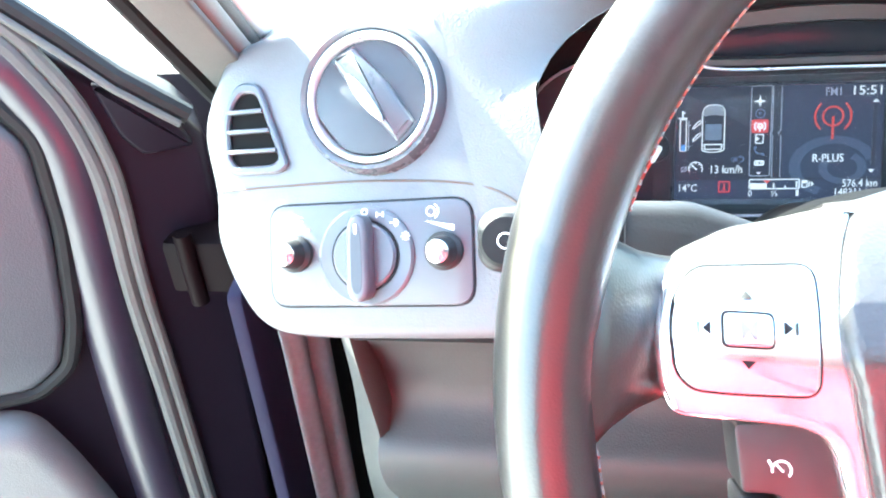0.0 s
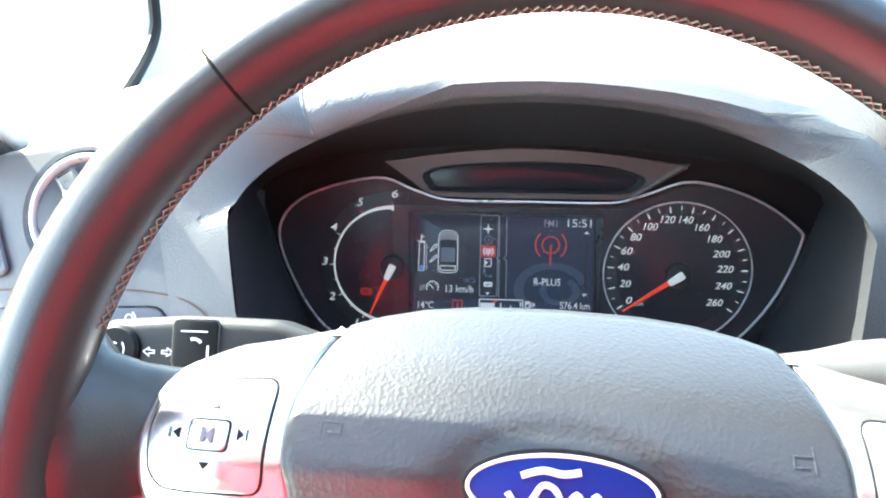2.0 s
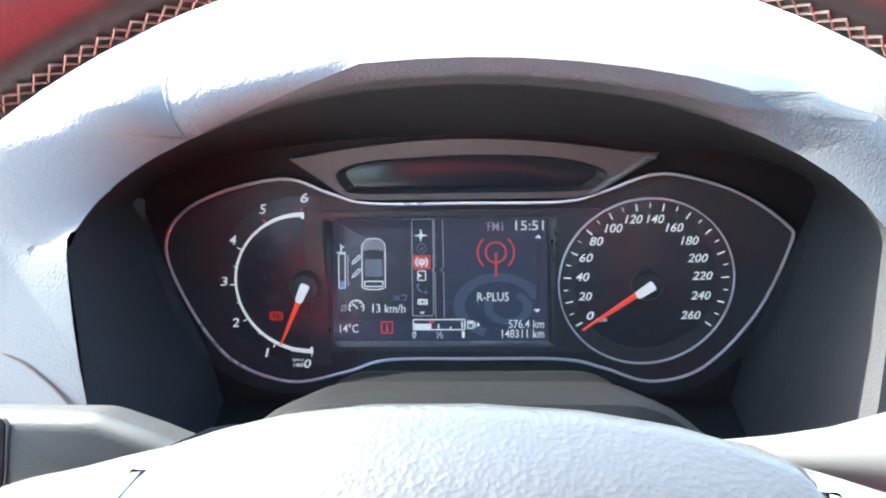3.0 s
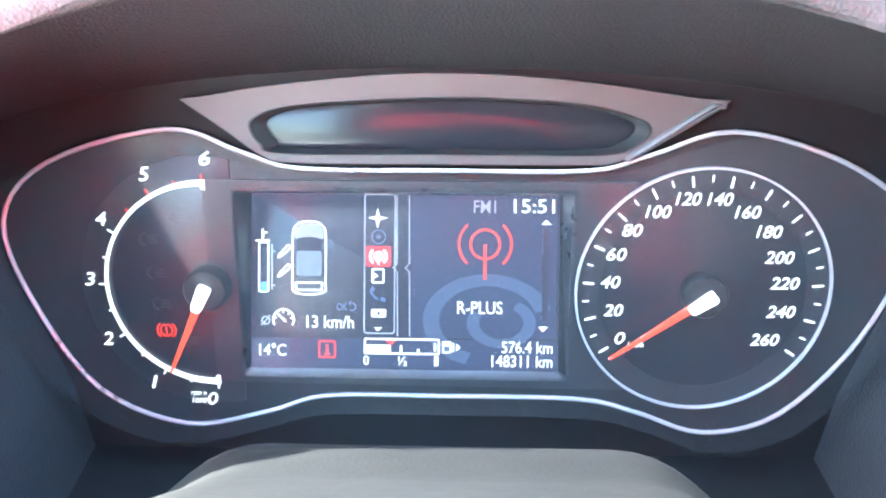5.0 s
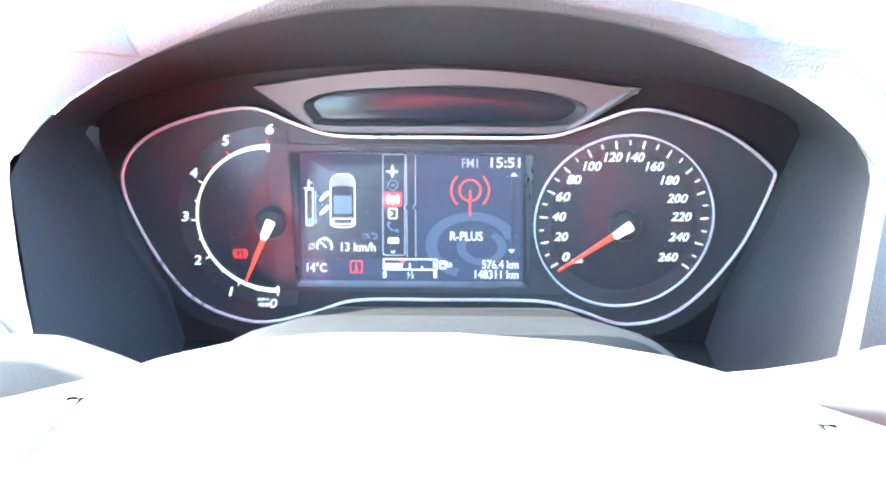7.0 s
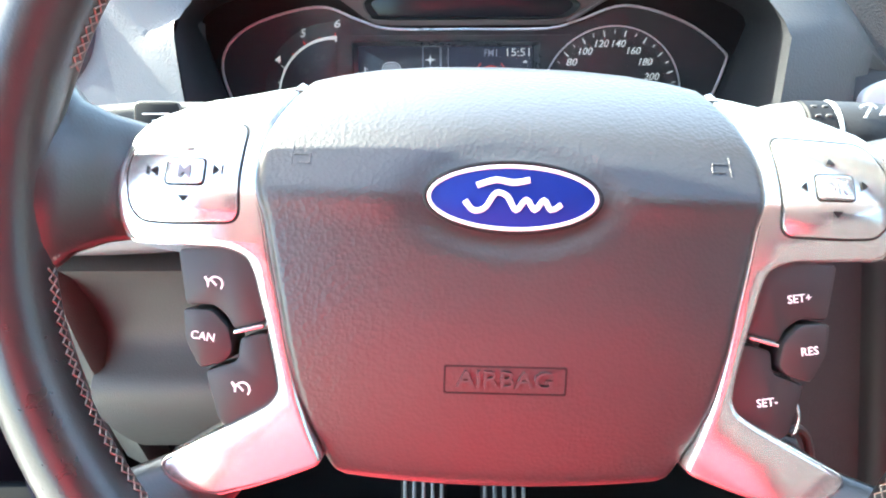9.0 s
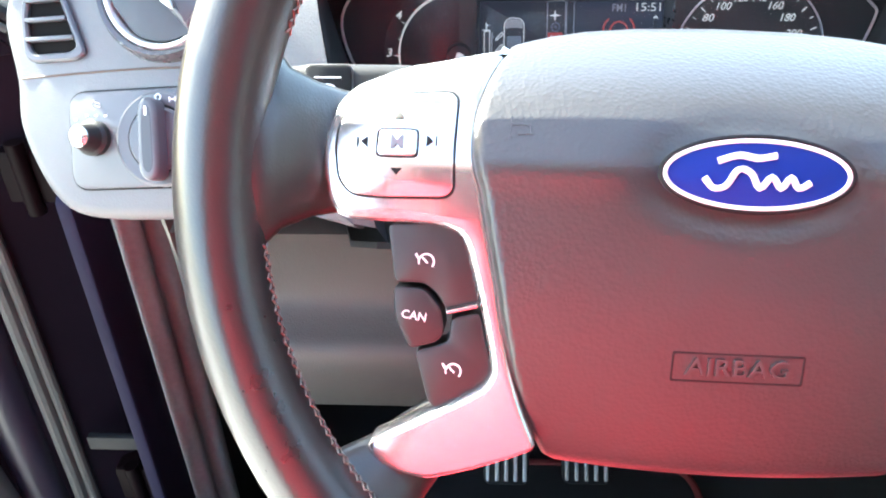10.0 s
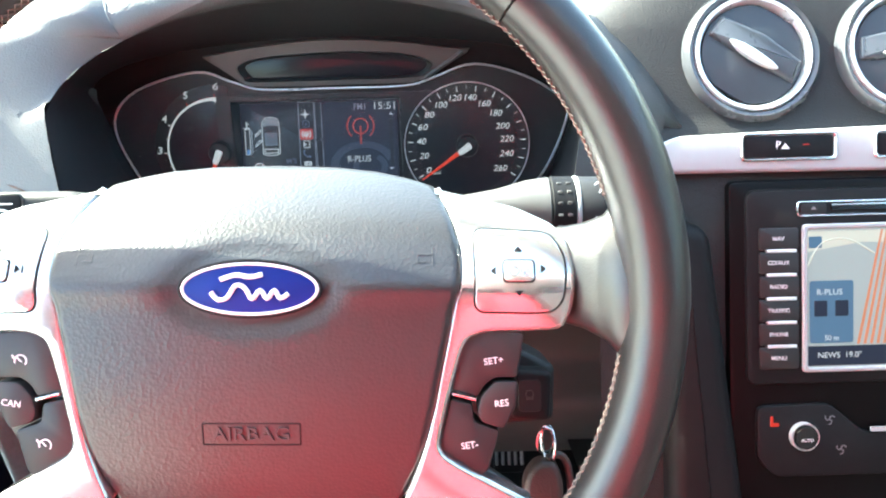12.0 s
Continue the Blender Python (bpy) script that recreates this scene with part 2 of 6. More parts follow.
M = {
    # one dashboard plastic in four tones, light and shade put into the colours
    "pad": surface("dash plastic, shaded tone", (0.024, 0.023, 0.023), 0.55, grain=0.30, scale=760, kind="LEATHER", wear=0.1, spec=0.2),
    "hood": surface("dash plastic, sunlit tone", (0.064, 0.063, 0.064), 0.52, grain=0.26, scale=760, kind="LEATHER", wear=0.1, spec=0.9),
    "nose": surface("dash plastic, half-shaded tone", (0.043, 0.042, 0.042), 0.52, grain=0.28, scale=760, kind="LEATHER", wear=0.1, spec=0.5),
    "dash_grey": surface("dash plastic, door-lit tone", (0.085, 0.087, 0.093), 0.45, grain=0.15, scale=800, kind="LEATHER", wear=0.08),
    "dark": surface("dark grey plastic", (0.016, 0.016, 0.017), 0.5, grain=0.2, scale=900, wear=0.15, spec=0.3),
    "black": surface("black plastic", (0.010, 0.010, 0.011), 0.55, grain=0.15, scale=1200, wear=0.2, spec=0.15),
    "gloss": surface("gloss black plastic", (0.010, 0.010, 0.011), 0.14, wear=0.1),
    "airbag": surface("grained airbag cover", (0.024, 0.023, 0.024), 0.36, grain=0.16, scale=620, kind="LEATHER", wear=0.08, spec=0.65),
    "leather": surface("wheel leather", (0.016, 0.015, 0.015), 0.32, grain=0.08, scale=1000, kind="LEATHER", wear=0.08, spec=0.65),
    "thread": surface("stitching thread", (0.21, 0.175, 0.15), 0.8, grain=0.4, scale=3000, wear=0.2),
    "silver": surface("satin silver paint", (0.70, 0.69, 0.68), 0.17, 0.9, wear=0.05),
    "chrome": surface("chrome", (0.80, 0.80, 0.82), 0.10, 1.0, wear=0.05),
    "bright_rim": surface("bright satin rim", (0.55, 0.55, 0.57), 0.3, 0.5, wear=0.05),
    "matte_silver": surface("matt silver trim", (0.38, 0.39, 0.40), 0.5, 0.12, grain=0.1, scale=1500, wear=0.05),
    "knee": surface("warm grey lower trim", (0.040, 0.040, 0.038), 0.6, grain=0.2, scale=700, kind="LEATHER", wear=0.1),
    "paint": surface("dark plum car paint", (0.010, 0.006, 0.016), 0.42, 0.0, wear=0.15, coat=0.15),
    # the car paint's shaded copy, darkened and dulled to keep red reflections out
    "paint_inner": surface("plum paint, shaded copy", (0.005, 0.003, 0.006), 0.5, 0.0, wear=0.2, spec=0.06),
    "rubber": surface("door seal rubber", (0.05, 0.048, 0.046), 0.7, grain=0.3, scale=800, wear=0.25),
    # paler and bluer than the seal: sky light put in against red bounce
    "seal_grey": surface("sky-tinted seal rubber", (0.24, 0.265, 0.28), 0.6, grain=0.3, scale=800, wear=0.2),
    "carpet": surface("black carpet", (0.012, 0.012, 0.013), 0.95, grain=1.0, scale=1500, wear=0.3),
    # made up to throw red reflections, as the driver's clothing would
    "red_cloth": surface("red for the driver's clothing", (0.42, 0.008, 0.026), 0.8, grain=0.6, scale=1500, wear=0.15),
    "seat_dark": surface("dark seat cloth", (0.022, 0.022, 0.024), 0.9, grain=0.6, scale=1500, wear=0.2),
    "red_edge": surface("red mat edging", (0.13, 0.015, 0.012), 0.8, grain=0.5, scale=2000, wear=0.15),
    "liner": surface("pale headliner cloth", (0.62, 0.60, 0.56), 0.9, grain=0.4, scale=1500, wear=0.06),
    "beige": surface("beige pillar trim", (0.10, 0.085, 0.075), 0.7, grain=0.3, scale=900, wear=0.08),
    "door_card": surface("grey door trim", (0.036, 0.038, 0.046), 0.5, grain=0.2, scale=700, kind="LEATHER", wear=0.06),
    "steel": surface("bare steel", (0.55, 0.55, 0.56), 0.28, 1.0, wear=0.15),
    "blue": surface("blue enamel", (0.006, 0.022, 0.17), 0.35, wear=0.05, coat=0.0, spec=0.15),
    "white": surface("white print", (0.75, 0.75, 0.76), 0.5, wear=0.05),
    "grey_print": surface("grey print", (0.16, 0.16, 0.17), 0.5, wear=0.05),
    "dial": surface("dial face", (0.012, 0.012, 0.015), 0.35, wear=0.1),
    "paving": surface("pale paving", (0.56, 0.545, 0.52), 0.9, grain=0.6, scale=60, wear=0.2, stain=1.2),
    "asphalt": surface("asphalt", (0.06, 0.06, 0.06), 0.9, grain=0.6, scale=120, wear=0.25, stain=2.0),
    "matte_dark": surface("dark bronze trim", (0.062, 0.056, 0.055), 0.5, 0.0, wear=0.08),
    "ring": surface("dial ring", (0.50, 0.50, 0.52), 0.35, 0.3, wear=0.05),
    "vent_ring": surface("vent outer ring", (0.075, 0.080, 0.090), 0.25, 0.2, wear=0.08),
    "vent_blade": surface("vent blade", (0.036, 0.040, 0.048), 0.45, wear=0.1, spec=0.4),
    "vent_grip": surface("vent grip plastic", (0.055, 0.060, 0.070), 0.3, wear=0.1, spec=0.5),
    "dash_blue": surface("smooth grey plastic", (0.070, 0.074, 0.085), 0.38, grain=0.1, scale=1200, wear=0.06),
    "button": surface("dark button plastic", (0.018, 0.017, 0.018), 0.45, grain=0.1, scale=1500, wear=0.12),
    # frame darker and letters paler than the cover: relief shading as colour
    "airbag_mark": surface("lettering frame, shaded tone", (0.014, 0.013, 0.014), 0.6, wear=0.06, spec=0.2),
    "airbag_letter": surface("airbag lettering, lit tone", (0.040, 0.039, 0.040), 0.4, wear=0.06),
    "seam_brown": surface("panel joint", (0.07, 0.045, 0.035), 0.7, wear=0.1),
    "screen_swirl": lit("display swirl", (0.030, 0.046, 0.090), 0.34),
    "glass": glass("window glass"),
    "tinted": glass("glass tinted to cut light", (0.5, 0.52, 0.5)),
    "face": surface("dark instrument face", (0.012, 0.012, 0.014), 0.4, grain=0.1, scale=1500, wear=0.12, spec=0.4),
    "face_plate": surface("satin instrument plate", (0.020, 0.020, 0.022), 0.38, grain=0.1, scale=1500, wear=0.1),
    "chamfer": surface("satin display surround", (0.022, 0.022, 0.024), 0.3, wear=0.08),
    "dial_band": surface("dial outer band", (0.020, 0.020, 0.022), 0.4, wear=0.1),
    "window_rim": surface("sloping window rim", (0.030, 0.031, 0.033), 0.5, wear=0.1),
    "pillar_brown": surface("brown pillar recess", (0.030, 0.022, 0.019), 0.7, grain=0.3, scale=900, wear=0.1),
    # the jamb's deep shade is put into the hinge's near-black colour
    "hinge": surface("hinge paint darkened for shade", (0.0030, 0.0010, 0.0014), 0.6, wear=0.3, spec=0.05),
    # bluer copy of the plum paint, the sky's light put into its colour
    "jamb_blue": surface("plum paint, sky-lit copy", (0.012, 0.011, 0.026), 0.6, wear=0.15, spec=0.08),
    "pedal_rib": surface("worn pale pedal rib", (0.30, 0.30, 0.30), 0.5, 0.3, wear=0.25),
    "stalk_grey": surface("grey stalk plastic", (0.085, 0.082, 0.080), 0.4, grain=0.1, scale=1200, wear=0.08),
    "key_leather": surface("brown key leather", (0.030, 0.018, 0.015), 0.5, grain=0.3, scale=900, kind="LEATHER", wear=0.2),
    "strut": surface("grey strut plastic", (0.12, 0.125, 0.135), 0.35, 0.2, wear=0.06),
    "scr_white": lit("display white", (0.85, 0.90, 1.0), 0.20),
    "scr_grey": lit("display grey", (0.60, 0.66, 0.80), 0.07),
    "scr_mid": lit("display mid grey", (0.55, 0.60, 0.70), 0.05),
    "scr_steel": lit("display steel blue", (0.30, 0.38, 0.52), 0.06),
    "scr_dim": lit("display dim blue", (0.22, 0.32, 0.55), 0.04),
    "scr_red": lit("display red", (1.0, 0.05, 0.05), 0.12),
    "scr_tab": lit("display red tab", (0.95, 0.06, 0.07), 0.09),
    "scr_orange": lit("display orange red", (1.0, 0.085, 0.05), 0.10),
    "scr_blue": lit("display blue", (0.10, 0.40, 1.0), 0.12),
    # the lens's faint pale film stands in for veiling glare
    "lens": glass("clear dial lens", (0.95, 0.95, 0.96), 0.02, 1.11, 0.010),
    "lit_white": lit("lit white marks", (0.85, 0.9, 1.0), 0.21),
    "lit_red": lit("lit red marks", (1.0, 0.05, 0.03), 0.16),
    "needle": lit("needle red", (1.0, 0.07, 0.03), 0.20),
    "screen": lit("display background", (0.014, 0.015, 0.027), 0.50, 0.28, 0.3),
    "screen_panel": lit("display panel", (0.020, 0.025, 0.052), 0.38, 0.28, 0.3),
    "lining": surface("hood lining", (0.027, 0.027, 0.030), 0.5, grain=0.25, scale=800, kind="LEATHER", wear=0.12, spec=0.3),
    # albedo below any plastic: shade on shroud and fascia put into the colour
    "column": surface("plastic darkened for shade", (0.0028, 0.0028, 0.0032), 0.45, grain=0.15, scale=900, wear=0.12, spec=0.12),
    "smoked": surface("smoked window", (0.014, 0.016, 0.021), 0.22, wear=0.05, spec=0.22),
    "groove": surface("dark groove", (0.006, 0.006, 0.006), 0.9, wear=0.1, spec=0.1),
    "pocket": surface("pale pocket trim", (0.13, 0.129, 0.125), 0.6, grain=0.2, scale=700, kind="LEATHER", wear=0.08),
    "vent_bright": surface("bright satin vent ring", (0.78, 0.79, 0.80), 0.3, 0.5, wear=0.05),
    "faint": surface("faint unlit print", (0.035, 0.035, 0.038), 0.5, wear=0.05),
    "map_land": lit("map land", (0.55, 0.62, 0.66), 0.20),
    "map_road": lit("map road", (0.75, 0.28, 0.16), 0.25),
    "map_blue": lit("map info box", (0.06, 0.12, 0.22), 0.5),
    "map_pale": lit("map pale", (0.80, 0.80, 0.74), 0.25),
}

# ---- frames of reference ----
CLUSTER = pose(0, 0, 1.05, 80)
WHEEL = pose(0.0205, -0.335, 1.122, 60.4)
SWITCH = pose(-0.28, -0.135, 1.068, 60, 0, -8) @ pose(0, 0, 0, 0, 0, 6)
STACK = pose(0.33, -0.12, 1.10, 62)


# ---- the setting: ground and car body ----
def sheet(rows, thick=0.004):
    """A skin over rows of points, given a thickness."""
    bm = loft(rows, closed=False)
    bmesh.ops.recalc_face_normals(bm, faces=bm.faces)
    bmesh.ops.solidify(bm, geom=bm.faces[:], thickness=thick)
    return bm


ground = part("ground", block(-60, 60, -60, 60, -0.05, 0.0, 0.01), M["paving"], None, "pale paved ground outside the car")
tagged(ground, category="ground", kind="structure")

body = thing("car_body", Matrix(), "dark plum car body shell around the cabin", "car body", kind="structure")
XL, XR = -0.47, 1.05
part("floor", block(XL, XR, -1.6, 0.62, 0.26, 0.30), M["carpet"], body, "black carpeted cabin floor")
part("firewall", block(XL, XR, 0.60, 0.64, 0.28, 1.05), M["carpet"], body, "black carpeted bulkhead")
part("roof", sheet([[(x, y, 1.60 + 0.04 * math.cos((x - 0.29) * 2) + 0.03 * math.cos((y + 0.9) * 1.6)) for x in np.linspace(XL + 0.1, XR - 0.1, 9)]
                    for y in np.linspace(-0.62, -2.1, 9)], 0.03), M["liner"], body, "pale cloth headliner")
# plain walls out of view, added to cut the fill light from behind
part("rear_bulkhead", block(XL, XR, -1.64, -1.6, 0.26, 1.64), M["dark"], body, "plain dark wall added behind the cabin to block light")
for x in (XL + 0.06, XR - 0.06):
    part("rear_side", block(x - 0.03, x + 0.03, -1.6, -1.05, 0.30, 1.60, 0.02), M["dark"], body, "plain dark side wall added to block light")
part("sill", block(XL - 0.1, XL, -1.2, 0.3, 0.24, 0.42, 0.01), M["paint"], body, "dark plum painted door sill")
# unseen far side: the high door and added tinted pane hold light back
part("far_door", block(XR, XR + 0.08, -1.6, 0.6, 0.24, 1.20, 0.02), M["dark"], body, "dark far door below its window")
part("far_window", block(XR + 0.02, XR + 0.026, -1.1, 0.35, 1.19, 1.62, 0.002), M["tinted"], body, "far side window added out of view, tinted to cut light")
part("bonnet", sheet([[(x, y, 1.0 - 0.28 * (y - 0.6) - 0.15 * ((x - 0.29) / 0.8) ** 2 * (y - 0.3)) for x in np.linspace(-0.5, 1.08, 9)]
                      for y in np.linspace(0.66, 1.6, 6)], 0.01), M["paint"], body, "dark plum bonnet")


def pillar(name, foot, top, w, d, material, label, shift=0.0):
    a, b = Vector(foot), Vector(top)
    t = (b - a).normalized()
    side = Vector((1, 0, 0))
    side = (side - t * side.dot(t)).normalized()
    up = t.cross(side)
    prof = rrect(w, d, min(w, d) * 0.4, n=4)
    rows = [[a + (b - a) * k / 8 + side * p.x + up * (p.y + shift) for p in prof] for k in range(9)]
    return part(name, loft(rows, caps=True), material, body, label)


FOOT, HEAD = (-0.353, 0.0, 1.095), (-0.318, -0.6, 1.63)
pillar("a_pillar", FOOT, HEAD, 0.034, 0.018, M["liner"], "pale windscreen pillar trim", 0.021)
pillar("pillar_recess", FOOT, HEAD, 0.030, 0.016, M["pillar_brown"], "brown recess along the pillar trim", 0.006)
pillar("pillar_flange", FOOT, HEAD, 0.034, 0.015, M["beige"], "grey-beige inner edge of the pillar", -0.007)
pillar("pillar_seal", FOOT, HEAD, 0.030, 0.005, M["rubber"], "dark rubber seal along the pillar", -0.0165)
pillar("a_pillar", (0.98, 0.05, 1.12), (0.88, -0.55, 1.585), 0.06, 0.08, M["beige"], "beige-trimmed windscreen pillar")
pillar("b_pillar", (XL + 0.02, -1.15, 0.3), (XL + 0.09, -1.2, 1.6), 0.08, 0.12, M["beige"], "beige-trimmed door pillar")
pillar("b_pillar", (XR, -1.15, 0.3), (XR - 0.09, -1.2, 1.6), 0.08, 0.12, M["beige"], "beige-trimmed door pillar")

windscreen = part("windscreen", sheet([[(x, y, z - 0.05 * ((x - 0.29) / 0.7) ** 2) for x in np.linspace(-0.36, 0.94, 9)]
                                       for y, z in ((0.62, 1.10), (0.3, 1.29), (0.0, 1.43), (-0.61, 1.655))], 0.005), M["glass"], None, "clear raked windscreen glass")
windscreen.visible_shadow = False
tagged(windscreen, category="windscreen", kind="structure")

# ---- dashboard ----
dash = thing("dashboard", Matrix(), "grey grained plastic dashboard with an arched instrument hood", "dashboard")


def hood_path(n=22):
    """The hood's inner lip, from its lower left over the crown to its lower right."""
    c = [(-0.126, -0.180, 1.010), (-0.1475, -0.1515, 1.070)]
    for k in range(n + 1):
        a = math.pi * (1 - k / n)
        s = math.sin(a)
        c.append((0.0195 + 0.1795 * math.cos(a), -0.121 - 0.004 * math.cos(a) + 0.080 * s, 1.127 + 0.055 * s))
    return [Vector(p) for p in c + [(0.190, -0.152, 1.070), (0.178, -0.172, 1.010)]]


def face_depth(z):
    """How far forward the middle of the dashboard lies at the height z."""
    return float(np.interp(z, [0.955, 1.03, 1.10, 1.110, 1.158, 1.178, 1.192], [-0.19, -0.150, -0.114, -0.098, -0.062, -0.046, -0.030]))


def run_out(p, t):
    """From the hood's lip towards the face of the dashboard on its right."""
    z = p.z - 0.026 * min(1.0, t) * min(1.0, max(0.0, (p.z - 1.07) / 0.06))
    e = Vector((0.272, face_depth(z) + 0.001, z))
    if t > 1:
        return e + Vector((0.02, 0.03, 0))
    c = Vector((p.x + 0.044, p.y * 0.55 + e.y * 0.45, p.z * 0.6 + z * 0.4))
    return p * (1 - t) ** 2 + c * 2 * t * (1 - t) + e * t * t


lip = hood_path()
rows = []
for i, p in enumerate(lip):
    a = math.atan2(p.z - 1.08, (p.x - 0.0195) * 0.55)
    out = Vector(((p.x - 0.0195) * 0.35, 0, max(p.z - 1.06, 0.0) * 1.0))
    out = out.normalized()
    side = abs(p.x - 0.0195) / 0.18
    low = max(0.0, (1.127 - p.z) / 0.117)
    wide_x = (-0.140, -0.1525)[i] if i < 2 else p.x
    back = CLUSTER @ Vector((0.021 + (wide_x - 0.0195) * (1.14 - 0.06 * low), (p.z - 1.05) * 0.70 - 0.002 - 0.02 * low, -0.004))
    blend = min(1.0, side) ** 3
    right = p.x > 0.02
    wide = [(0.004, 0.001), (0.014, 0.005), (0.030, 0.012), (0.045, 0.035)]
    crown = [(0.0010, -0.0035), (0.0070, -0.0075), (0.0150, -0.0060), (0.0215, 0.0060)]
    skin = [p + out * (a * (1 - blend) + c * blend) + Vector((0, b * (1 - blend) + d * blend, 0)) for (a, b), (c, d) in zip(crown, wide)]
    over = [*skin, skin[3] + out * 0.002 + Vector((0, 0.04, 0)), skin[3] + Vector((0, 0.13, -0.02)), Vector((p.x * 1.15, 0.25, 1.135))]
    if right:
        # the right flank runs out level into the middle of the dashboard
        flat = [q.lerp(run_out(p, t), min(1.0, side) ** 4) for q, t in zip(over, (0.10, 0.25, 0.42, 0.60, 0.80, 1.0, 1.25))]
        over = flat[:5] + [Vector((flat[5].x, flat[5].y, min(flat[5].z, 1.180)))] + [Vector((flat[6].x, flat[6].y, min(flat[6].z, 1.13)))]
    else:
        # on the left the driver's end panel meets the lip and the hood dives behind it
        over = [q.lerp(p + out * 0.045 * t + Vector((-0.01 * t, 0.004 + 0.03 * t, 0)), min(1.0, side) ** 14) for q, t in zip(over, (0.05, 0.15, 0.3, 0.5, 0.7, 0.9, 1.1))]
    rows.append([back, back.lerp(p, 0.5) + out * 0.003, back.lerp(p, 0.985), p, *over])
inner = [r[:4] for r in rows]
outer = [r[3:] for r in rows]
part("hood_lining", loft(inner, closed=False), M["lining"], dash, "dark lining inside the instrument hood", smooth=60)
for side_row, lean in ((inner[0], 0.006), (inner[-1], -0.006)):
    part("lining_foot", loft([side_row, [Vector((p.x + lean, p.y, float(np.interp(p.y, (-0.184, -0.172, -0.14, -0.06, 0.0), (1.002, 0.994, 0.974, 0.969, 0.967))))) for p in side_row]], closed=False), M["lining"], dash, "dark foot of the hood lining")


def along(r, a, b, n=13):
    """Points of a row between two fractional places on it."""
    spots = [min(a + (b - a) * k / (n - 1), len(r) - 1.0001) for k in range(n)]
    return [r[int(s)].lerp(r[int(s) + 1], s - int(s)) for s in spots]


# the nose, its shade put into a darker tone, tapers in on the left and climbs over the hood on the right
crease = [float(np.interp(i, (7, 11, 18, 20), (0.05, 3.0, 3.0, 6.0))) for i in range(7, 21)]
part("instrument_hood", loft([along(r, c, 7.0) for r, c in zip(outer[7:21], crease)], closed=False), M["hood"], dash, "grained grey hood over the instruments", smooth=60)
part("hood_nose", loft([along(r, 0.0, c) for r, c in zip(outer[7:21], crease)], closed=False), M["nose"], dash, "rounded front edge of the hood in a shaded tone", smooth=60)
part("hood_cheek", loft(outer[20:], closed=False), M["nose"], dash, "grained cheek in a shaded tone where the hood meets the dashboard", smooth=60)


part("dash_saddle", loft([[(x, y, z - 0.10 * max(0.0, 0.15 - x)) for y, z in ((0.0, 1.145), (0.03, 1.163), (0.07, 1.169), (0.13, 1.169), (0.2, 1.1635), (0.26, 1.140))] for x in np.linspace(0.15, 0.33, 8)], closed=False), M["hood"], dash, "grained pad between the hood and the dashboard top", smooth=60)
part("dash_saddle", loft([[(x, y, z) for y, z in ((0.0, 1.150), (0.03, 1.166), (0.07, 1.172), (0.13, 1.170), (0.2, 1.1635), (0.26, 1.140))] for x in np.linspace(-0.29, -0.11, 8)], closed=False), M["hood"], dash, "grained pad between the hood and the dashboard top", smooth=60)
part("shoulder", loft([[(x, max(y, -0.083 + 0.75 * max(0.0, x + 0.19)), z - 0.9 * max(0.0, -0.27 - x) ** 1.2 - 0.2 * max(0.0, x + 0.19)) for y, z in ((-0.086, 1.140), (-0.083, 1.158), (-0.070, 1.170), (-0.040, 1.178), (0.02, 1.180), (0.08, 1.174), (0.14, 1.160))] for x in np.linspace(-0.338, -0.176, 12)], closed=False), M["hood"], dash, "grained pad over the driver's end", smooth=60)

# the driver's end of the dashboard
end_left = catmull([(-0.0726, 0.0734), (-0.0772, 0.0507), (-0.071, 0.0163), (-0.0703, -0.0102), (-0.0585, -0.0401), (-0.0408, -0.0619), (-0.0116, -0.069), (0.0548, -0.0700), (0.112, -0.0695)], 4)
end_top = catmull([(0.085, 0.109), (0.05, 0.113), (0.0, 0.112), (-0.045, 0.104), (-0.063, 0.092)], 3)
lip_edge = [SWITCH.inverted() @ lip[k] for k in (0, 1, 2)]
end_right = catmull([(q.x - 0.010, q.y) for q in lip_edge] + [(0.1060, 0.0680), (0.0980, 0.0880)], 4)
# the paler tone here carries the light from the open door
part("end_panel", join(plate(end_left + end_right + end_top, -0.018, 0.0, 0.008, 4), plate(end_left[:-4] + V2([(0.090, -0.068), (0.090, 0.100)]) + end_top[3:], -0.12, -0.012, 0.004, 2)), M["dash_grey"], dash, "driver's end of the dashboard, lightened for the door's light", SWITCH)
# the face sweeps on from the vent to the hood's lip in one skin
flank = []
for k, (u, v) in enumerate(((0.098, -0.066), (0.092, -0.010), (0.086, 0.024), (0.080, 0.052), (0.0765, 0.076), (0.0740, 0.094), (0.0690, 0.1040), (0.062, 0.1085))):
    q, a = SWITCH.inverted() @ lip[k], Vector((u, v, 0.0008))
    c = Vector((a.x * 0.3 + q.x * 0.7, a.y * 0.35 + q.y * 0.65, 0.0008 + 0.12 * q.z))
    flank.append([SWITCH @ (a * (1 - t) ** 2 + c * 2 * t * (1 - t) + q * t * t + Vector((0, 0, 0.0006))) for t in np.linspace(0, 1, 12)])
# its upper edge rolls back under the shoulder and into the hood
flank += [[q + Vector((0, b, h)).lerp(rows[7][4 + m] - lip[7], (j / 11) ** 2 * (3 - 2 * j / 11)) for j, q in enumerate(flank[7])] for m, (b, h) in enumerate(((0.004, 0.003), (0.010, 0.005), (0.018, 0.007), (0.032, 0.008), (0.065, 0.0)))]
flank = [[r[j] for r in flank] for j in range(12)]
part("hood_flank", loft([catmull(r, 4) for r in flank], closed=False), M["hood"], dash, "grained grey skin between the end panel and the hood", smooth=60)
